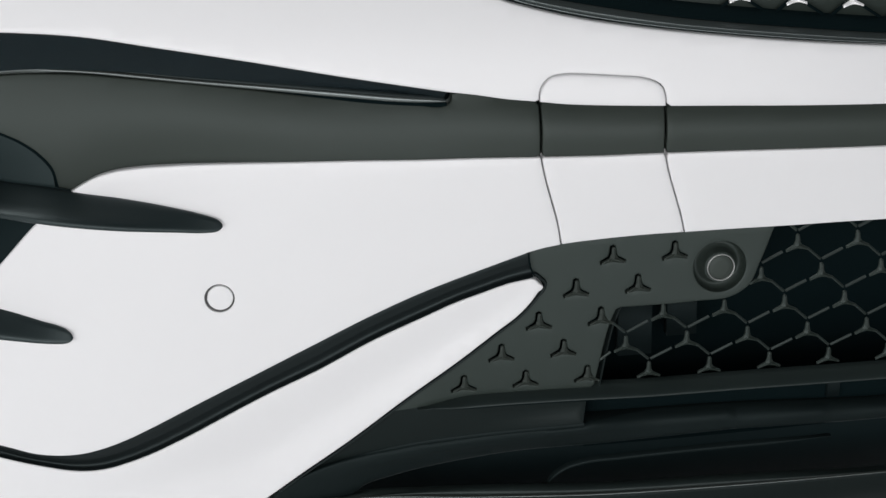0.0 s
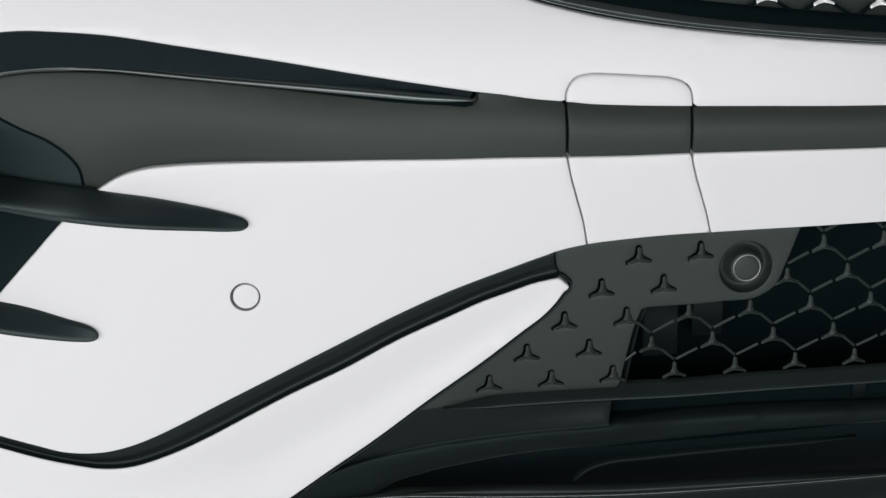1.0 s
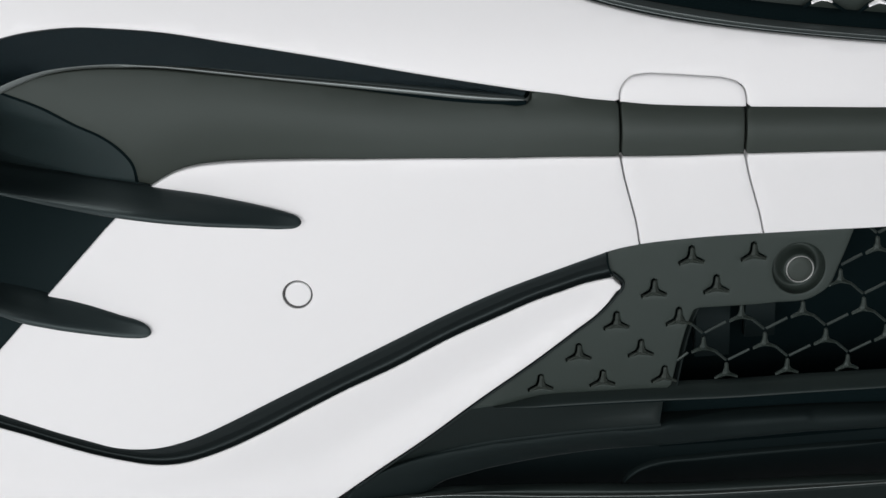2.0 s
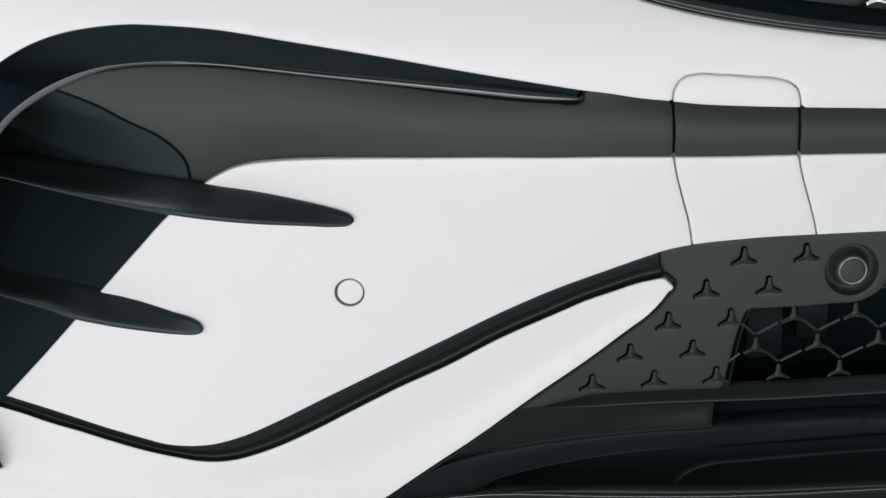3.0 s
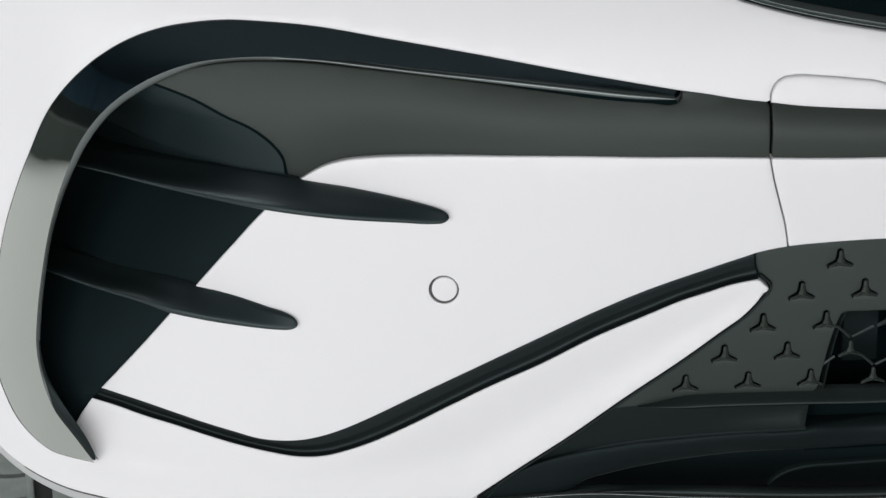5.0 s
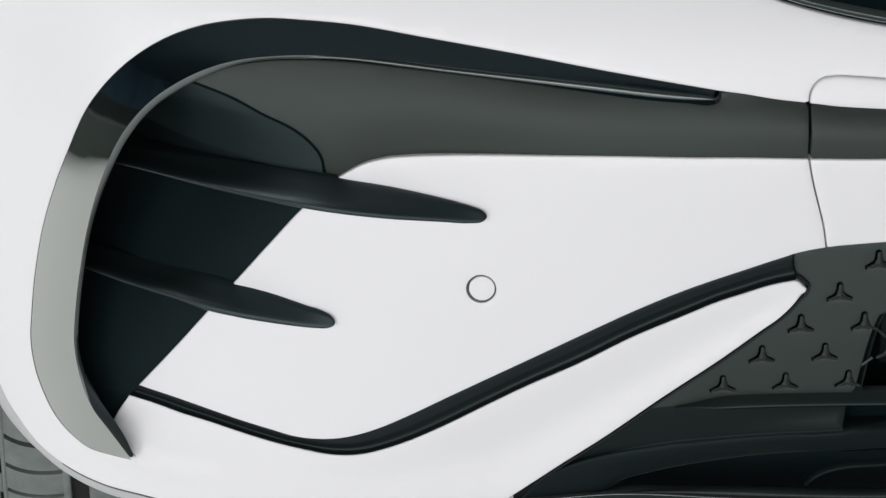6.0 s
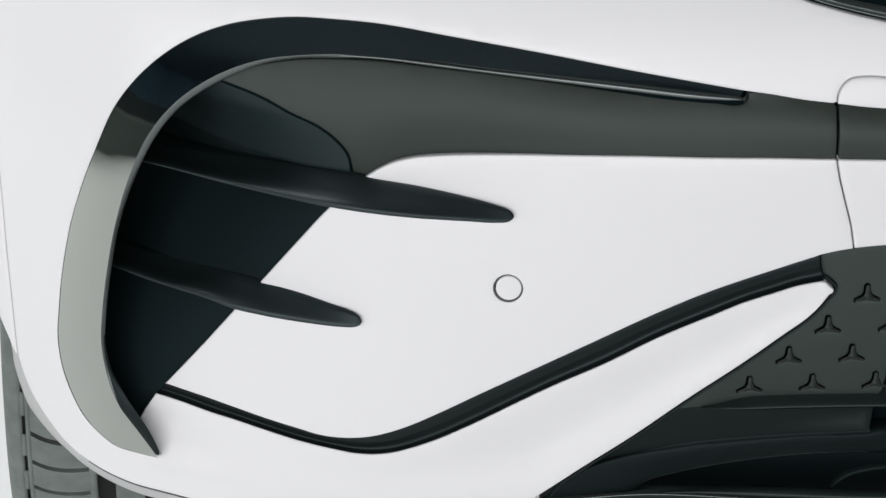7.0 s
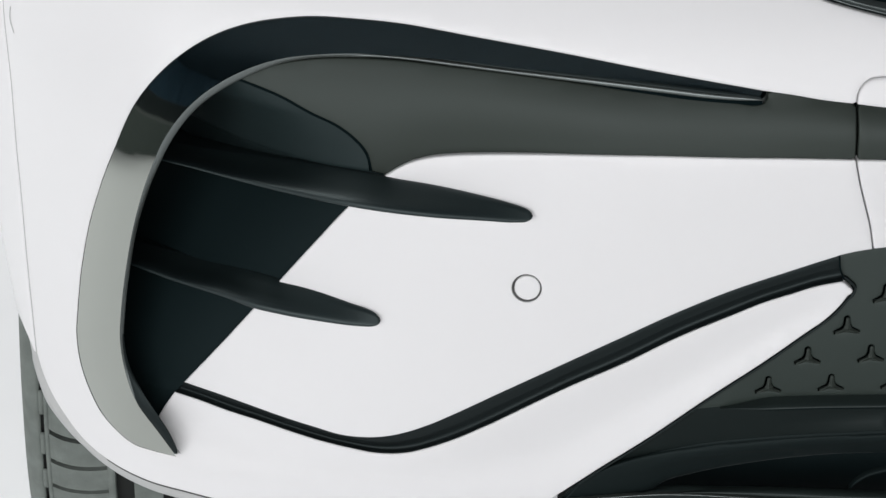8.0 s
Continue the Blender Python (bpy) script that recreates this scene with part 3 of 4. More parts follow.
def outer_wall():
    """The outer wall of the inlet runs back behind the trim's lip."""
    run, verts, faces = even(wall_run, 160), [], []
    for p in run:
        x, y, z = place(p[0], p[1], 0.0056 * trim_high(*p))
        verts += [(x, y, z), (x - 0.003, y + 0.014, z + 0.001), (x - 0.010, y + 0.05, z + 0.004), (x - 0.024, y + 0.15, z + 0.008)]
    for i in range(len(run) - 1):
        faces += [(4 * i + j, 4 * i + j + 1, 4 * i + j + 5, 4 * i + j + 4) for j in range(3)]
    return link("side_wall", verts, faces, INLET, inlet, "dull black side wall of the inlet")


# Hidden by the lip; made deep to keep side light off the liner.
outer_wall()


def fin(top, low, tip, edge, rise):
    """A vane that lies nearly flat: a dark top face and a rounded front edge; it runs back to the inlet's wall."""
    a, b = even(curve(mm(top), 0.002), 160), even(curve(mm(low), 0.002), 160)
    shape = [(0.0, -0.25), (0.03, -0.06), (0.22, 0.0), (0.48, 0.022), (0.66, 0.040), (0.77, 0.045), (0.83, 0.022), (0.88, -0.02), (0.93, -0.085), (0.965, -0.16), (0.985, -0.24), (1.0, -0.34)]
    verts, faces, m = [], [], len(shape) + 2
    way = np.array((-0.045, -1.0, rise))
    for p, q in zip(a, b):
        rows = []
        for w, h in [(0.0, -0.25)] + shape + [(1.0, -1.6)]:
            c = p * (1 - w) + q * w
            s = c[0]
            high = 0.013 * min(1.0, max(0.02, (tip - s) / 0.07)) ** 0.4
            base = sunk(s) + 0.004 - 0.012 * smooth((-0.62 - s) / 0.27)
            left = smooth((edge - s) / 0.10)
            lean = smooth(w / 0.88)
            forward = 0.018 * smooth((tip - s) / 0.14) * (1 - left) * lean - 0.026 * left * (1 - lean)
            rows.append(np.array(place(c[0], c[1], base + high * w + h * high)) + way * forward)
        rows[0] = rows[0] + np.array((-0.02, 0.11, -0.018))
        verts += rows
    for i in range(len(a) - 1):
        faces += [(i * m + j, i * m + j + 1, (i + 1) * m + j + 1, (i + 1) * m + j) for j in range(m - 1)]
    return link("fin", verts, faces, FIN, inlet, "dark satin tapered fin")


fin(FIN1_TOP, FIN1_BOTTOM, -0.5394, -0.655, 0.355)
fin(FIN2_TOP, FIN2_BOTTOM, -0.655, -0.735, 0.395)


def plain_box(name, low, high, mat, parent, label):
    """A plain closed box."""
    bm = bmesh.new()
    size = [h - l for l, h in zip(low, high)]
    mid = [(h + l) / 2 for l, h in zip(low, high)]
    bmesh.ops.create_cube(bm, size=1, matrix=Matrix.Translation(mid) @ Matrix.Diagonal((*size, 1)))
    bmesh.ops.bevel(bm, geom=bm.edges[:], offset=0.002, segments=2, affect="EDGES")
    me = bpy.data.meshes.new(name)
    bm.to_mesh(me)
    bm.free()
    me.materials.append(mat)
    ob = new(name, me)
    ob.parent = parent
    return tagged(ob, label)


# Closing plate added here; its near-black stands for the duct's unlit depth.
plain_box("closing_plate", (-0.875, 0.345, 0.28), (-0.600, 0.355, 0.72), BLACK, inlet, "added black plate that closes the air inlet")

# half-gloss channel between the white panels
channel_shape = [(-0.06, -0.010), (0.0, -0.0042), (0.10, -0.0035), (0.28, -0.0038), (0.44, -0.0050), (0.50, -0.0050), (0.56, -0.0056), (0.72, -0.0066), (0.90, -0.0068), (0.94, -0.0034), (0.96, -0.0014), (0.99, -0.0010), (1.02, -0.0030)]
strip("channel", groove_upper, np.vstack((groove_lower, [(-0.3108, 0.5082)])), channel_shape, CHANNEL, car, "half-gloss black moulding between the white panels", n=320, out_a=sunk, out_b=skin_out)

end_seam = curve(mm([(-314.5, 529.2), (-313.3, 516.0), (-310.4, 508.2)]), 0.001)
strip("joint", end_seam, end_seam + [0.0011, 0.0], [(0.0, -0.004), (0.1, -0.0022), (0.9, -0.0022), (1.0, -0.008)], BLACK, car, "thin dark joint at the end of the moulding", n=30)

# parking sensor in the white panel
sensor = panel("parking_sensor", ring_of((SENSOR[0] + 0.0005, SENSOR[1] + 0.0004), 0.0096), WHITE, car, "white round parking sensor", step=0.004, roll=0.0008, out=lambda s, z: 0.0002)
strip("gasket", ring_of(SENSOR, 0.0114, 65)[:65].tolist() + [ring_of(SENSOR, 0.0114, 65)[0]], ring_of(SENSOR, 0.0095, 65).tolist() + [ring_of(SENSOR, 0.0095, 65)[0]],
      [(0.0, -0.0018), (0.5, -0.0012), (1.0, -0.0018)], RING, sensor, "grey rubber ring", n=66)

# ---- lower grille ----
PITCH, DOWN, FIRST = (0.04757, -0.00009), (-0.02822, -0.02459), (-0.24879, 0.51754)
BEND = ((0.00003, -0.00001, -0.00007), (-0.00019, 0.00027, -0.00006))
grille = new("lower_grille")
grille.parent = car
STAR = [(0.0000, 0.0086), (0.0013, 0.0078), (0.0018, 0.0026), (0.0032, -0.0004), (0.0092, -0.0036), (0.0089, -0.0053), (0.0040, -0.0036), (0.0, -0.0028)]
star_ring = np.array(STAR + [(-x, z) for x, z in STAR[-2:0:-1]])


def star_at(i, j):
    return np.array([FIRST[k] + PITCH[k] * i + DOWN[k] * j + BEND[k][0] * i * i + BEND[k][1] * i * j + BEND[k][2] * j * j for k in (0, 1)])


def plate_out(s, z):
    """The plate lies behind the paint, and falls back a little above the bar."""
    bar = np.interp(s, ridge1[:, 0], ridge1[:, 1])
    return -0.006 - 1.1 * smooth((s + 0.41) / 0.05) * max(0.0, bar + 0.060 - z) ** 2


def low_out(s, z):
    """The lower plate starts under the bar and leans inwards."""
    bar, low = np.interp(s, ridge1[:, 0], ridge1[:, 1]), np.interp(s, ridge2[:, 0], ridge2[:, 1])
    recess = 0.007 * smooth((s + 0.385) / 0.11) * smooth((bar - z) / 0.007) * smooth((z - low) / 0.016)
    return -0.0063 - 2.6 * max(0.0, bar + 0.008 - z) ** 2 - recess


ridge1 = curve(np.vstack(([(-0.3995, 0.4020)], mm(RIDGE1), [(END, 0.393)]))) + [0, 0.0006]
ridge2 = curve(mm(RIDGE2))
taper = np.array([smooth(x / 0.09) for x in np.linspace(0, 1, len(ridge1))])[:, None]
bar_top = ridge1 + taper * [0, 0.0050]
plate_ring = np.vstack((grille_top[grille_top[:, 0] < -0.1265], plate_cut[plate_cut[:, 1] > 0.4115], bar_top[bar_top[:, 0] < -0.2635][::-1], [(-0.4195, 0.4010)],
                        blade_lower[::-1][(blade_lower[::-1][:, 1] > 0.4035)] + [0.001, -0.0007], (blade_tip[::-1] + [0.0012, 0])[1:-3], [(-0.3104, 0.5087), (-0.3132, 0.5160)]))
seal = even(np.vstack((blade_tip[2:], blade_lower[blade_lower[:, 1] > 0.335][1:])), 220)
along_seal = np.gradient(seal, axis=0)
along_seal /= np.linalg.norm(along_seal, axis=1)[:, None]
beside = np.stack((-along_seal[:, 1], along_seal[:, 0]), axis=1)
strip("seal", seal + beside * 0.0002, seal + beside * 0.0050, [(0.0, -0.014), (0.03, -0.0100), (0.36, -0.0100), (0.40, -0.0040), (0.52, -0.0030), (0.75, -0.0034), (0.85, -0.0062), (1.0, -0.0090)], CHANNEL, grille, "thin black edge seal", n=220)
solid = [(0, 0), (1, 0), (0, 1), (1, 1), (0, 2), (1, 2), (0, 3), (1, 3), (0, 4), (1, 4), (2, 4)]
G_SENSOR, G_HOUSING = (-0.1665, 0.5035), (-0.1667, 0.5033)


def pocket(i, j):
    """The recess round an embossed star, kept clear of the plate's cut edge."""
    p = star_at(i, j) + [-0.0007, 0.0008] + inset(star_ring, -0.0008)
    if (i, j) in ((1, 2), (2, 4)):
        p[:, 0] = np.minimum(p[:, 0], np.interp(p[:, 1], plate_cut[::-1, 1][:30], plate_cut[::-1, 0][:30]) - 0.0022)
    return clean(p)


pockets = [pocket(i, j) for i, j in solid]
plate = panel("plate", plate_ring, PLATE, grille, "satin black grille plate", out=plate_out, holes=pockets + [ring_of(G_HOUSING, 0.0203)], step=0.005, roll=0.0012, deep=0.006, hole_roll=0.0012)


low_ring = np.vstack((ridge1[ridge1[:, 0] < -0.267] + [0, 0.0006], [(-0.2672, 0.3950), (-0.2700, 0.3770)], ridge2[::-1][1:] - [0, 0.0016],
                      blade_lower[::-1][(blade_lower[::-1][:, 1] > 0.350) & (blade_lower[::-1][:, 1] < 0.4020)] + [0.001, -0.0007], [(-0.4200, 0.4020)]))
panel("lower_plate", low_ring, LOWER, grille, "dull black plate below the bar", out=low_out, step=0.006, roll=0.0003, deep=0.006)


def star(c, out, mat, parent, label, high=0.0022, size=1.0):
    """A three-armed star with a ridge along each arm."""
    verts, faces, n = [], [], len(star_ring)
    for h in (-0.002, 0.0):
        verts += [place(*(c + p * size), out + h) for p in star_ring]
    for i in range(n):
        faces.append((i, (i + 1) % n, n + (i + 1) % n, n + i))
    mids = [c, c + np.array((0, 0.0068)) * size, c + np.array((0.0070, -0.0038)) * size, c + np.array((-0.0070, -0.0038)) * size]
    top = [len(verts) + k for k in range(4)]
    verts += [place(*m, out + (high if k == 0 else high * 0.5)) for k, m in enumerate(mids)]
    right = [n + k for k in range(8)]
    left = [n] + [n + k for k in range(n - 1, 6, -1)]
    for side, arm in ((right, top[2]), (left, top[3])):
        faces += [(side[0], side[1], top[1]), (side[1], side[2], top[1]), (side[2], side[3], top[0], top[1]), (side[3], side[4], arm, top[0]),
                  (side[4], side[5], arm), (side[5], side[6], arm), (side[6], side[7], top[0], arm)]
    return link("star", verts, faces, mat, parent, label, flat=True)


def bar_between(a, b, wide, out, high, mat, parent):
    """A straight ridged strut."""
    a, b = np.array(a), np.array(b)
    t = (b - a) / np.linalg.norm(b - a)
    side = np.array((-t[1], t[0])) * wide / 2
    verts, faces = [], []
    for p in (a, b):
        for q, h in ((p - side, -0.0012), (p - side, 0.0), (p, high), (p + side, 0.0), (p + side, -0.0012)):
            verts.append(place(q[0], q[1], out + h))
    for k in range(4):
        faces.append((k, k + 1, k + 6, k + 5))
    faces += [(0, 1, 2, 3, 4), (9, 8, 7, 6, 5)]
    return link("strut", verts, faces, mat, parent, flat=True)


for j in range(5):
    for i in range(0, 9):
        c = star_at(i, j)
        if c[0] > 0.085 or (i, j) in ((2, 0), (2, 1)):
            continue
        on_plate = (i, j) in solid
        star(c, plate_out(*c) + (0.0002 if on_plate else 0.0), SATIN if on_plate else PLATE, grille, "embossed black three-armed star" if on_plate else "")

for j in range(0, 5):
    for i in range(0, 10):
        c = star_at(i, j)
        if c[0] > 0.09 or (i, j) in solid or (i, j) in ((2, 0), (2, 1)):
            continue
        top = c + [0, 0.0112]
        left_star, right_star = star_at(i - 1, j - 1), star_at(i, j - 1)
        o = -0.0075
        if top[1] > 0.536:
            continue
        if (i - 1, j - 1) not in ((0, 0), (1, 0), (2, 0), (2, 1), (0, 1), (1, 1)):
            bar_between(left_star + [0.0085, -0.0042], top + [-0.0008, 0.0], 0.0020, o, 0.0006, MESH, grille)
        if (i, j - 1) not in ((1, 0), (2, 0), (2, 1), (0, 1), (1, 1)):
            bar_between(right_star + [-0.0115, -0.0052], top + [0.0008, 0.0], 0.0020, o, 0.0006, MESH, grille)

rib = curve(mm(PLATE_CUT_LOW), 0.002) + [0.0042, 0]
strip("rib", rib, rib + [0.0018, 0], [(0.0, -0.022), (0.0, -0.0125), (0.5, -0.0115), (1.0, -0.0125), (1.0, -0.022)], LOWER, grille, "thin rib behind the plate", n=40)
bar_between(star_at(2, 3) + [-0.0115, -0.0052], star_at(2, 4) + [0.0045, 0.0098], 0.0020, -0.0085, 0.0006, PLATE, grille)

# parking sensor in the grille plate
def dish(name, rings, centre, mat, parent, label="", n=56):
    """A turned shape: rings of (radius, out)."""
    verts, faces = [], []
    for r, o in rings:
        verts += [place(p[0], p[1], o) for p in ring_of(centre, r, n)]
    for k in range(len(rings) - 1):
        faces += [(k * n + i, k * n + (i + 1) % n, (k + 1) * n + (i + 1) % n, (k + 1) * n + i) for i in range(n)]
    faces.append(tuple((len(rings) - 1) * n + i for i in range(n)))
    return link(name, verts, faces, mat, parent, label)


dish("housing", [(0.0204, -0.0064), (0.0199, -0.0100), (0.0183, -0.0165), (0.0152, -0.0160), (0.0134, -0.0105), (0.0124, -0.0060), (0.0116, -0.0046), (0.0110, -0.0046), (0.0108, -0.008)], G_HOUSING, PLATE, grille, "satin black sensor housing")
dish("ring", [(0.0107, -0.008), (0.0107, -0.0040), (0.0104, -0.0036), (0.0100, -0.0038), (0.0098, -0.0050), (0.0097, -0.008)], G_SENSOR, SILVER, grille, "thin silver ring round the sensor cap")
dish("cap", [(0.0099, -0.008), (0.0096, -0.0045), (0.0090, -0.0040), (0.0050, -0.0037)], G_SENSOR, SATIN, grille, "satin black sensor cap")

# bars and lips of the lower grille
strip("bar", ridge1 + taper * [0, 0.0062] + [0, 0.0005], ridge1 - taper * [0, 0.0024] - [0, 0.0003],
      [(-0.02, -0.0140), (0.0, -0.0085), (0.15, -0.0066), (0.32, -0.0040), (0.48, -0.0014), (0.62, 0.0010), (0.74, 0.0025), (0.85, 0.0035), (0.93, 0.0037), (0.98, 0.0027), (1.0, 0.0010), (1.01, -0.010)], BAR, grille, "rounded black grille bar", n=200,
      out_a=lambda s, z: -0.0048, out_b=lambda s, z: -0.0048, along=True, scale=lambda x: 0.25 + 0.75 * smooth(x / 0.07))
# Black strip laid in for the shadow under the bar.
under = ridge1[(ridge1[:, 0] > -0.388) & (ridge1[:, 0] < -0.2675)] - [0, 0.0022]
slim = np.array([smooth(x / 0.25) for x in np.linspace(0, 1, len(under))])[:, None]
strip("joint", under, under - slim * [0, 0.0033] - [0, 0.0001], [(0.0, -0.009), (0.1, -0.0062), (0.9, -0.0062), (1.0, -0.009)], BLACK, grille, "dark joint below the grille bar", n=60)
stripe_top = np.vstack((curve(mm([(-505.0, 334.0), (-478.4, 348.0), (-443.0, 359.6), (-407.8, 366.7), (-350.6, 372.2), (-271.1, 374.9)])), curve([(-0.262, 0.3765), (-0.15, 0.3745), (-0.026, 0.3660), (END, 0.360)])))
open_top = np.vstack((curve(mm([(-456.5, 314.5), (-451.5, 320.5)] + OPEN2_TOP[1:]), 0.002), curve(np.vstack((mm(STRIPE_LOW)[1:], [(END, 0.352)])))))
mould_low = np.vstack((curve([(-0.5250, 0.3120), (-0.49, 0.3120), (-0.4640, 0.3120)]), open_top))


def mould_out(s, z):
    """A rounded shelf that falls back into the opening."""
    hi, lo = np.interp(s, stripe_top[:, 0], stripe_top[:, 1]), np.interp(s, mould_low[:, 0], mould_low[:, 1])
    w = min(1.0, max(0.0, (hi - z) / max(0.004, hi - lo)))
    k = smooth((s + 0.50) / 0.10)
    return -0.0105 - 0.014 * (1 - w) ** 2 * smooth((s + 0.275) / 0.07) + k * (0.003 * math.sin(math.pi * min(1.0, w * 2.2)) - 0.006 * w * w)


panel("lower_moulding", np.vstack((stripe_top + [0, 0.0008], mould_low[::-1])), SATIN_DARK, grille, "dark satin curved moulding", out=mould_out, step=0.006, roll=0.0022, deep=0.02)
crest = curve(mm(RIDGE2))
thin = np.array([0.08 + 0.92 * smooth(x / 0.40) for x in np.linspace(0, 1, len(crest))])[:, None]
strip("crest", crest + thin * [0, 0.0022], crest - thin * [0, 0.0026], [(0.0, -0.0008), (0.3, 0.0007), (0.6, 0.0012), (0.85, 0.0008), (1.0, -0.0030)], SATIN_DARK, grille, "rounded crest above the moulding", n=120, out_a=low_out, out_b=low_out)
blade_line = curve(mm(BLADE2), 0.002)
narrow = np.array([1 - 0.8 * smooth((x - 0.75) / 0.25) for x in np.linspace(0, 1, len(blade_line))])[:, None]
strip("air_blade", blade_line, blade_line - narrow * [0, 0.0055], [(0.0, -0.024), (0.3, -0.020), (0.7, -0.019), (1.0, -0.023), (1.0, -0.027)], SATIN_DARK, grille, "dark curved air blade", n=120)
lip_top = curve(np.vstack(([(-0.4535, 0.3226)], mm(LIP_TOP), [(END, 0.303)])))
lip_line = curve(np.vstack(([(-0.53, 0.3145), (-0.49, 0.3195)], mm(LIP_LINE), [(END, 0.299)])))
strip("lip", lip_top, lip_line, [(0.0, -0.016), (0.03, -0.0108), (0.4, -0.0080), (0.7, -0.0065), (0.85, -0.0075), (1.0, -0.0095)], BAR, grille, "rounded lower lip", n=160)
# Lighter strip stands in for the highlight on the lip's edge.
strip("edge_line", lip_line + [0, 0.0004], lip_line - [0, 0.0011], [(0.0, -0.010), (0.1, -0.0056), (0.5, -0.0044), (0.9, -0.0050), (1.0, -0.010)], LIP, grille, "thin glossy edge line", n=160)
strip("splitter", lip_line - [0, 0.0006], lip_line - [0, 0.075], [(0.0, -0.012), (0.0, -0.0055), (0.04, -0.0045), (0.3, -0.006), (1.0, -0.03)], LOWER, grille, "dark satin splitter", n=120)

# ---- upper grille ----
upper = new("upper_grille")
upper.parent = car
strip("frame", upper_outer, upper_inner, [(0.20, -0.012), (0.22, -0.0030), (0.26, -0.0004), (0.33, 0.0012), (0.44, 0.0008), (0.50, -0.0022), (0.56, -0.0020), (0.60, 0.0006), (0.72, 0.0010), (0.80, -0.0014), (0.90, -0.0040), (1.0, -0.0080), (1.0, -0.02)],
      FRAME, upper, "half-gloss black stepped grille frame", n=200)
strip("inner_band", upper_inner + [0, 0.0004], upper_inner + [0, 0.0085], [(0.0, -0.008), (0.5, -0.010), (1.0, -0.011), (1.0, -0.03)], BLACK, upper, "black inner band of the grille", n=160)
strip("frame_seal", upper_outer, upper_inner, [(-0.03, -0.02), (-0.01, -0.0052), (0.08, -0.0060), (0.16, -0.0070), (0.23, -0.0090)], CHANNEL, upper, "black seal round the grille frame", n=200)
for k in range(5):
    c = np.array((-0.1453 + 0.0441 * k, 0.7043 - 0.0046 * k))
    star(c, -0.012, CHROME, upper, "bright chrome three-armed star", size=0.88, high=0.0008)
    for dx in (-1, 1):
        bar_between(c + [0.005 * dx, -0.003], c + [0.022 * dx, -0.0145], 0.0022, -0.017, 0.0005, BLACK, upper)
    bar_between(c + [0, 0.008], c + [0, 0.03], 0.0022, -0.017, 0.0005, BLACK, upper)


def backing(name, s0, s1, z0, z1, out, parent, label):
    v, f = [], []
    ns = 40
    for i in range(ns + 1):
        s = s0 + (s1 - s0) * i / ns
        for z in (z0, z1):
            for o in (out, out - 0.01):
                v.append(place(s, z, o))
    for i in range(ns):
        q = 4 * i
        f += [(q, q + 2, q + 6, q + 4), (q + 1, q + 5, q + 7, q + 3), (q, q + 4, q + 5, q + 1), (q + 2, q + 3, q + 7, q + 6)]
    f += [(0, 1, 3, 2), (4 * ns, 4 * ns + 2, 4 * ns + 3, 4 * ns + 1)]
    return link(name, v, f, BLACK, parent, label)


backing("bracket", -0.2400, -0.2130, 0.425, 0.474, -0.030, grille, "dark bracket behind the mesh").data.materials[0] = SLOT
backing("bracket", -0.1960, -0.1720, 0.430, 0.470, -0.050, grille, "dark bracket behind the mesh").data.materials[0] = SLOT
# Added strip, not a known part; it lifts the gap's dark tone.
backing("gap_strip", -0.2650, END, 0.345, 0.3965, -0.030, grille, "added strip that tones the gap behind the bar")
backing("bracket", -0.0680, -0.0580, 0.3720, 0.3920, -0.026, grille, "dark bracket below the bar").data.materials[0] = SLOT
backing("backing", -0.36, END, 0.66, 0.76, -0.0200, upper, "dark backing panel behind the grille").data.materials[0] = PLATE
# Added sheets stand in for unlit depth; the lower one is toned lighter.
backing("backing", -0.52, END, 0.375, 0.545, -0.075, grille, "added black sheet for the dark depth behind the mesh")
backing("backing", -0.52, END, 0.24, 0.374, -0.075, grille, "added dark sheet for the depth below the bar").data.materials[0] = INLET
# Unseen sheet added to block light from behind the openings.
backing("dark_backing", -0.80, END, 0.30, 0.69, -0.20, car, "unseen dark sheet that stops light from behind").data.materials[0] = INLET

# ---- fender, arch flange and wheel ----
WHEEL = (-0.812, 0.74, 0.35)
fender_ring = np.vstack((curve([(-1.02, 0.80), (-1.012, 0.74), (-1.003, 0.69)] + list(mm(SEAM)[1:])) - [0.0034, 0],
                         [(-1.012, 0.425), (-1.04, 0.485), (-1.08, 0.55), (-1.14, 0.62), (-1.22, 0.68), (-1.32, 0.72), (-1.45, 0.735), (-1.58, 0.71), (-1.58, 0.80)]))
seam_line = curve([(-1.02, 0.80), (-1.012, 0.74), (-1.003, 0.69)] + list(mm(SEAM)[1:]))
# Strip added to give the open seam its grey tone.
strip("seam", seam_line - [0.0032, 0], seam_line - [0.0002, 0], [(0.0, -0.0012), (0.5, -0.0014), (1.0, -0.0012)], FLANGE, car, "grey gap filler between bumper and fender", n=120)
panel("fender", fender_ring, WHITE, car, "glossy white painted front fender", step=0.012, roll=0.0015)
line = np.vstack(([(-0.984, 0.424), (-0.982, 0.411)], arch))
way = np.gradient(line, axis=0)
way /= np.linalg.norm(way, axis=1)[:, None]
wide = np.interp(np.arange(len(line)), (0, 4, 14, 30, len(line) - 1), (0.010, 0.016, 0.019, 0.008, 0.011))[:, None]
flange = line + wide * np.stack((way[:, 1], -way[:, 0]), axis=1)
strip("arch_flange", line, flange, [(0.0, -0.006), (0.03, -0.0012), (0.5, -0.0010), (0.95, -0.0012), (1.0, -0.002), (1.0, -0.03)], FLANGE, car, "grey plastic edge of the wheel arch", n=120)
low_edge = line[len(line) // 2:]
low_side = flange[len(line) // 2:]
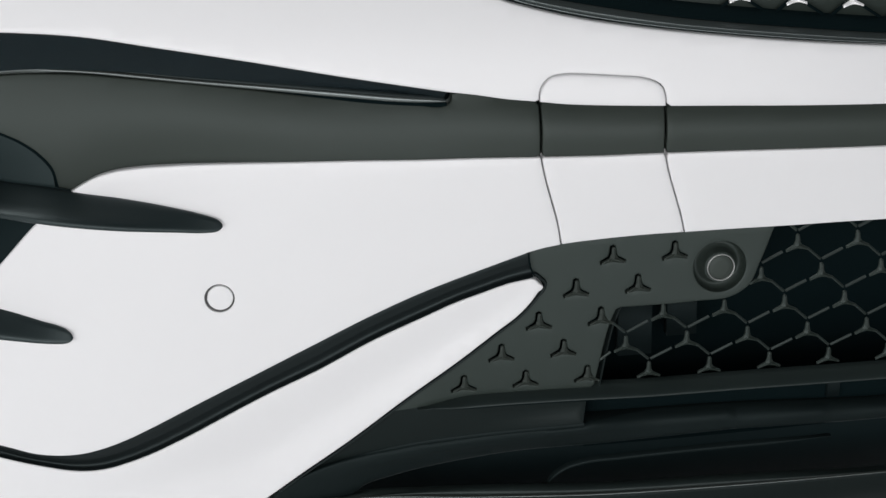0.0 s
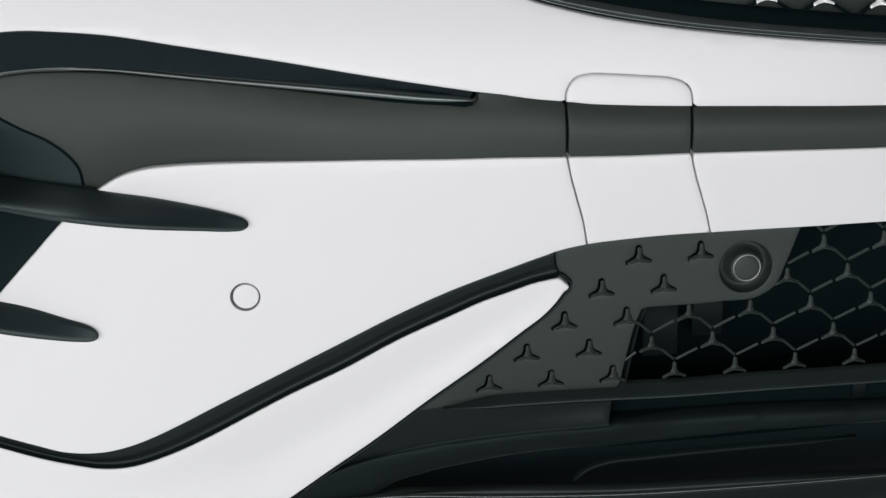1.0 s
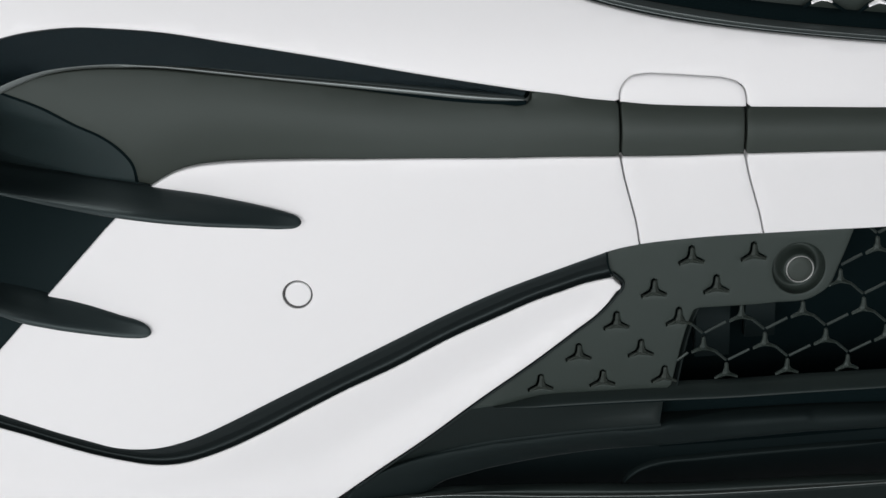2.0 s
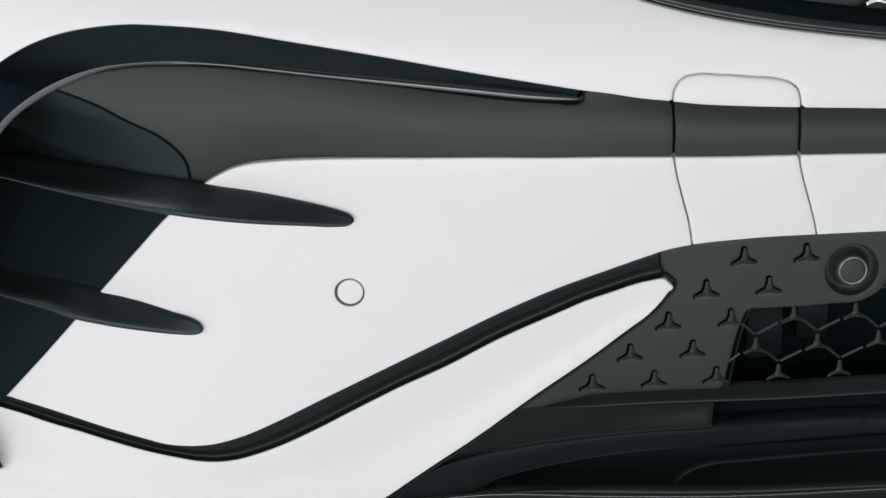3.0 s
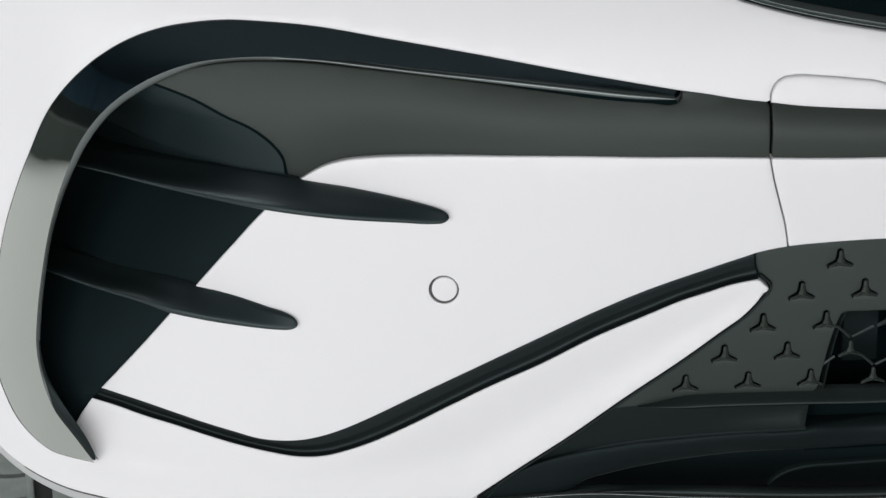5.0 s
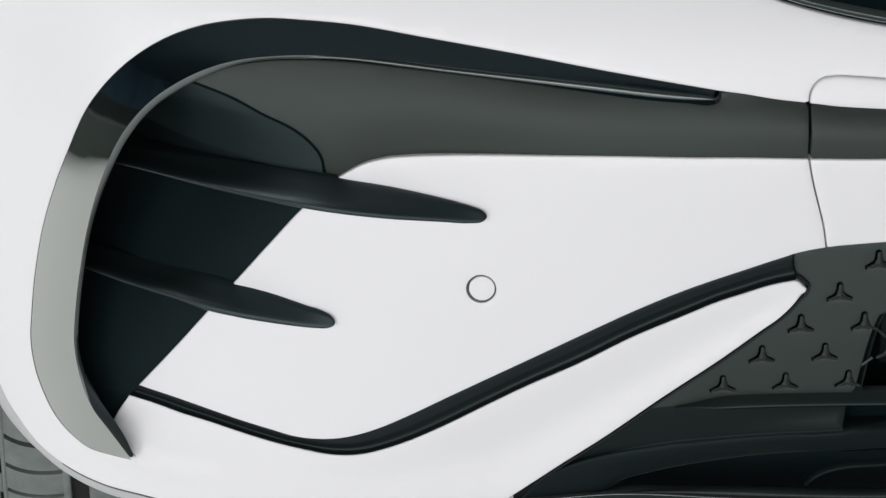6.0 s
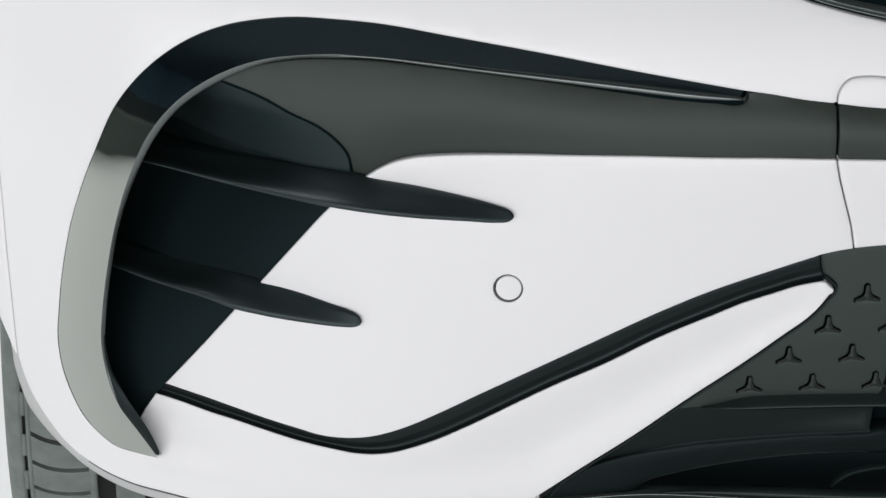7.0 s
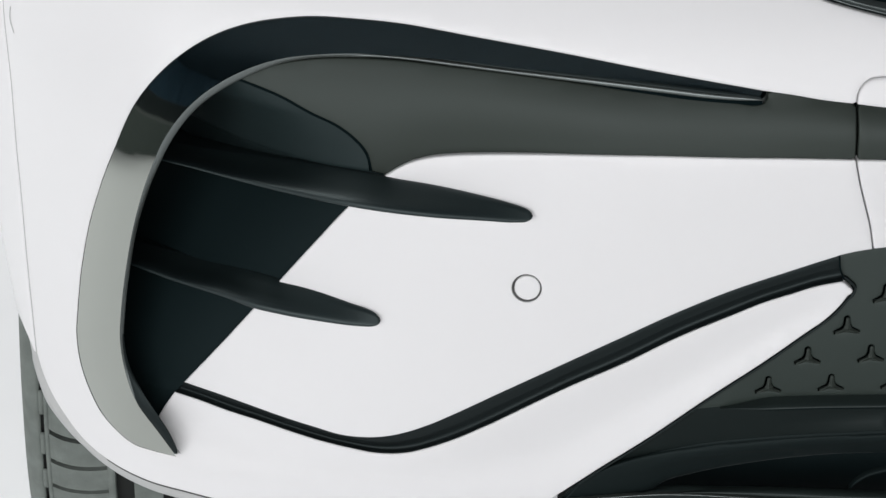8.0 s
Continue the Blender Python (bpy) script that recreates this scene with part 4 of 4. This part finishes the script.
strip("edge_joint", low_edge, low_edge + (low_side - low_edge) * 0.16, [(0.0, -0.004), (0.1, -0.0008), (0.9, -0.0008), (1.0, -0.004)], RING, car, "thin dark joint along the bumper's lower edge", n=80)
small_arc = curve(mm(SMALLARC), 0.001)
strip("cap_seam", small_arc, small_arc + [0.0016, 0.0], [(0.0, 0.0003), (0.5, 0.0006), (1.0, 0.0003)], FLANGE, bumper, "thin seam of a small round cap", n=40)


STEER = math.radians(3.0)


def on_wheel(x, r, a):
    """A point of the wheel, which is steered a little."""
    y = r * math.cos(a)
    return (WHEEL[0] + x * math.cos(STEER) + y * math.sin(STEER) + 0.05 * r * math.sin(a), WHEEL[1] + y * math.cos(STEER) - x * math.sin(STEER), WHEEL[2] + r * math.sin(a))


def turned(name, rings, n, mat, parent, label=""):
    """A shape turned about the axle: rings of (across, radius)."""
    verts, faces = [], []
    for x, r in rings:
        verts += [on_wheel(x, r, 2 * math.pi * i / n) for i in range(n)]
    for k in range(len(rings) - 1):
        faces += [(k * n + i, k * n + (i + 1) % n, (k + 1) * n + (i + 1) % n, (k + 1) * n + i) for i in range(n)]
    return link(name, verts, faces, mat, parent, label)


wheel = new("wheel")
wheel.parent = car
tyre = turned("tyre", [(-0.104, 0.235), (-0.1125, 0.27), (-0.1135, 0.30), (-0.110, 0.330), (-0.104, 0.3405), (-0.0985, 0.3440), (-0.0945, 0.3445), (-0.0935, 0.3420)], 144, RUBBER, wheel, "dusty black tyre with curved tread slits")
turned("groove_base", [(-0.0937, 0.3400), (-0.050, 0.3400), (0.050, 0.3400), (0.10, 0.338), (0.1135, 0.30), (0.104, 0.235)], 144, SLIT, wheel, "groove bottom, coloured dark for shade")


def tread():
    """Single rubber blocks in four ribs; those of the outer rib bend at their ends."""
    count = 62
    for x0, x1, bend in ((-0.0866, -0.0365, 0.010), (-0.0135, 0.012, 0.0), (0.022, 0.050, 0.0), (0.060, 0.09, 0.0)):
        for b in range(count):
            verts, faces, rows = [], [], 9 if bend else 2
            a0, a1 = 2 * math.pi * b / count, 2 * math.pi * (b + 0.84) / count
            for k in range(rows):
                w = k / (rows - 1)
                x = x0 + (x1 - x0) * w
                turn = bend * 1.6 * (1 - (1 - w) ** 3 - 0.10 * w ** 4) / 0.35
                for a, r in ((a0 + 0.003, 0.3392), (a0, 0.3478), (a1, 0.3478), (a1 - 0.003, 0.3392)):
                    verts.append(on_wheel(x, r, a + turn))
            for k in range(rows - 1):
                q = 4 * k
                faces += [(q + m, q + m + 1, q + m + 5, q + m + 4) for m in range(3)]
            faces += [(0, 1, 2, 3), tuple(4 * (rows - 1) + m for m in (3, 2, 1, 0))]
            link("tread_block", verts, faces, RUBBER, wheel, flat=True)


tread()
turned("tread_edge", [(-0.0905, 0.3396), (-0.0903, 0.3470), (-0.0898, 0.3478), (-0.0864, 0.3478), (-0.0864, 0.3396)], 144, RUBBER, wheel)
turned("tread_edge", [(-0.0367, 0.3396), (-0.0367, 0.3478), (-0.0306, 0.3478), (-0.0300, 0.3470), (-0.0298, 0.3396)], 144, RUBBER, wheel)


def shoulder_bridges():
    """Rubber bridges that interrupt the narrow groove at the tyre's shoulder."""
    for k in range(46):
        verts, faces, steps = [], [], 5
        for i in range(steps + 1):
            a = 2 * math.pi * (k + 0.25 + 0.52 * i / steps) / 46
            verts.extend(on_wheel(x, r, a) for x, r in ((-0.0948, 0.3440), (-0.0944, 0.3462), (-0.0906, 0.3470), (-0.0902, 0.3440)))
        for i in range(steps):
            q = 4 * i
            faces += [(q + m, q + m + 1, q + m + 5, q + m + 4) for m in range(3)]
        faces += [(0, 1, 2, 3), tuple(4 * steps + m for m in (3, 2, 1, 0))]
        link("shoulder_bridge", verts, faces, RUBBER, wheel)


shoulder_bridges()
turned("rim", [(-0.100, 0.236), (-0.095, 0.225), (-0.06, 0.215), (0.06, 0.215), (0.10, 0.236)], 96, SATIN, wheel, "dark wheel rim")
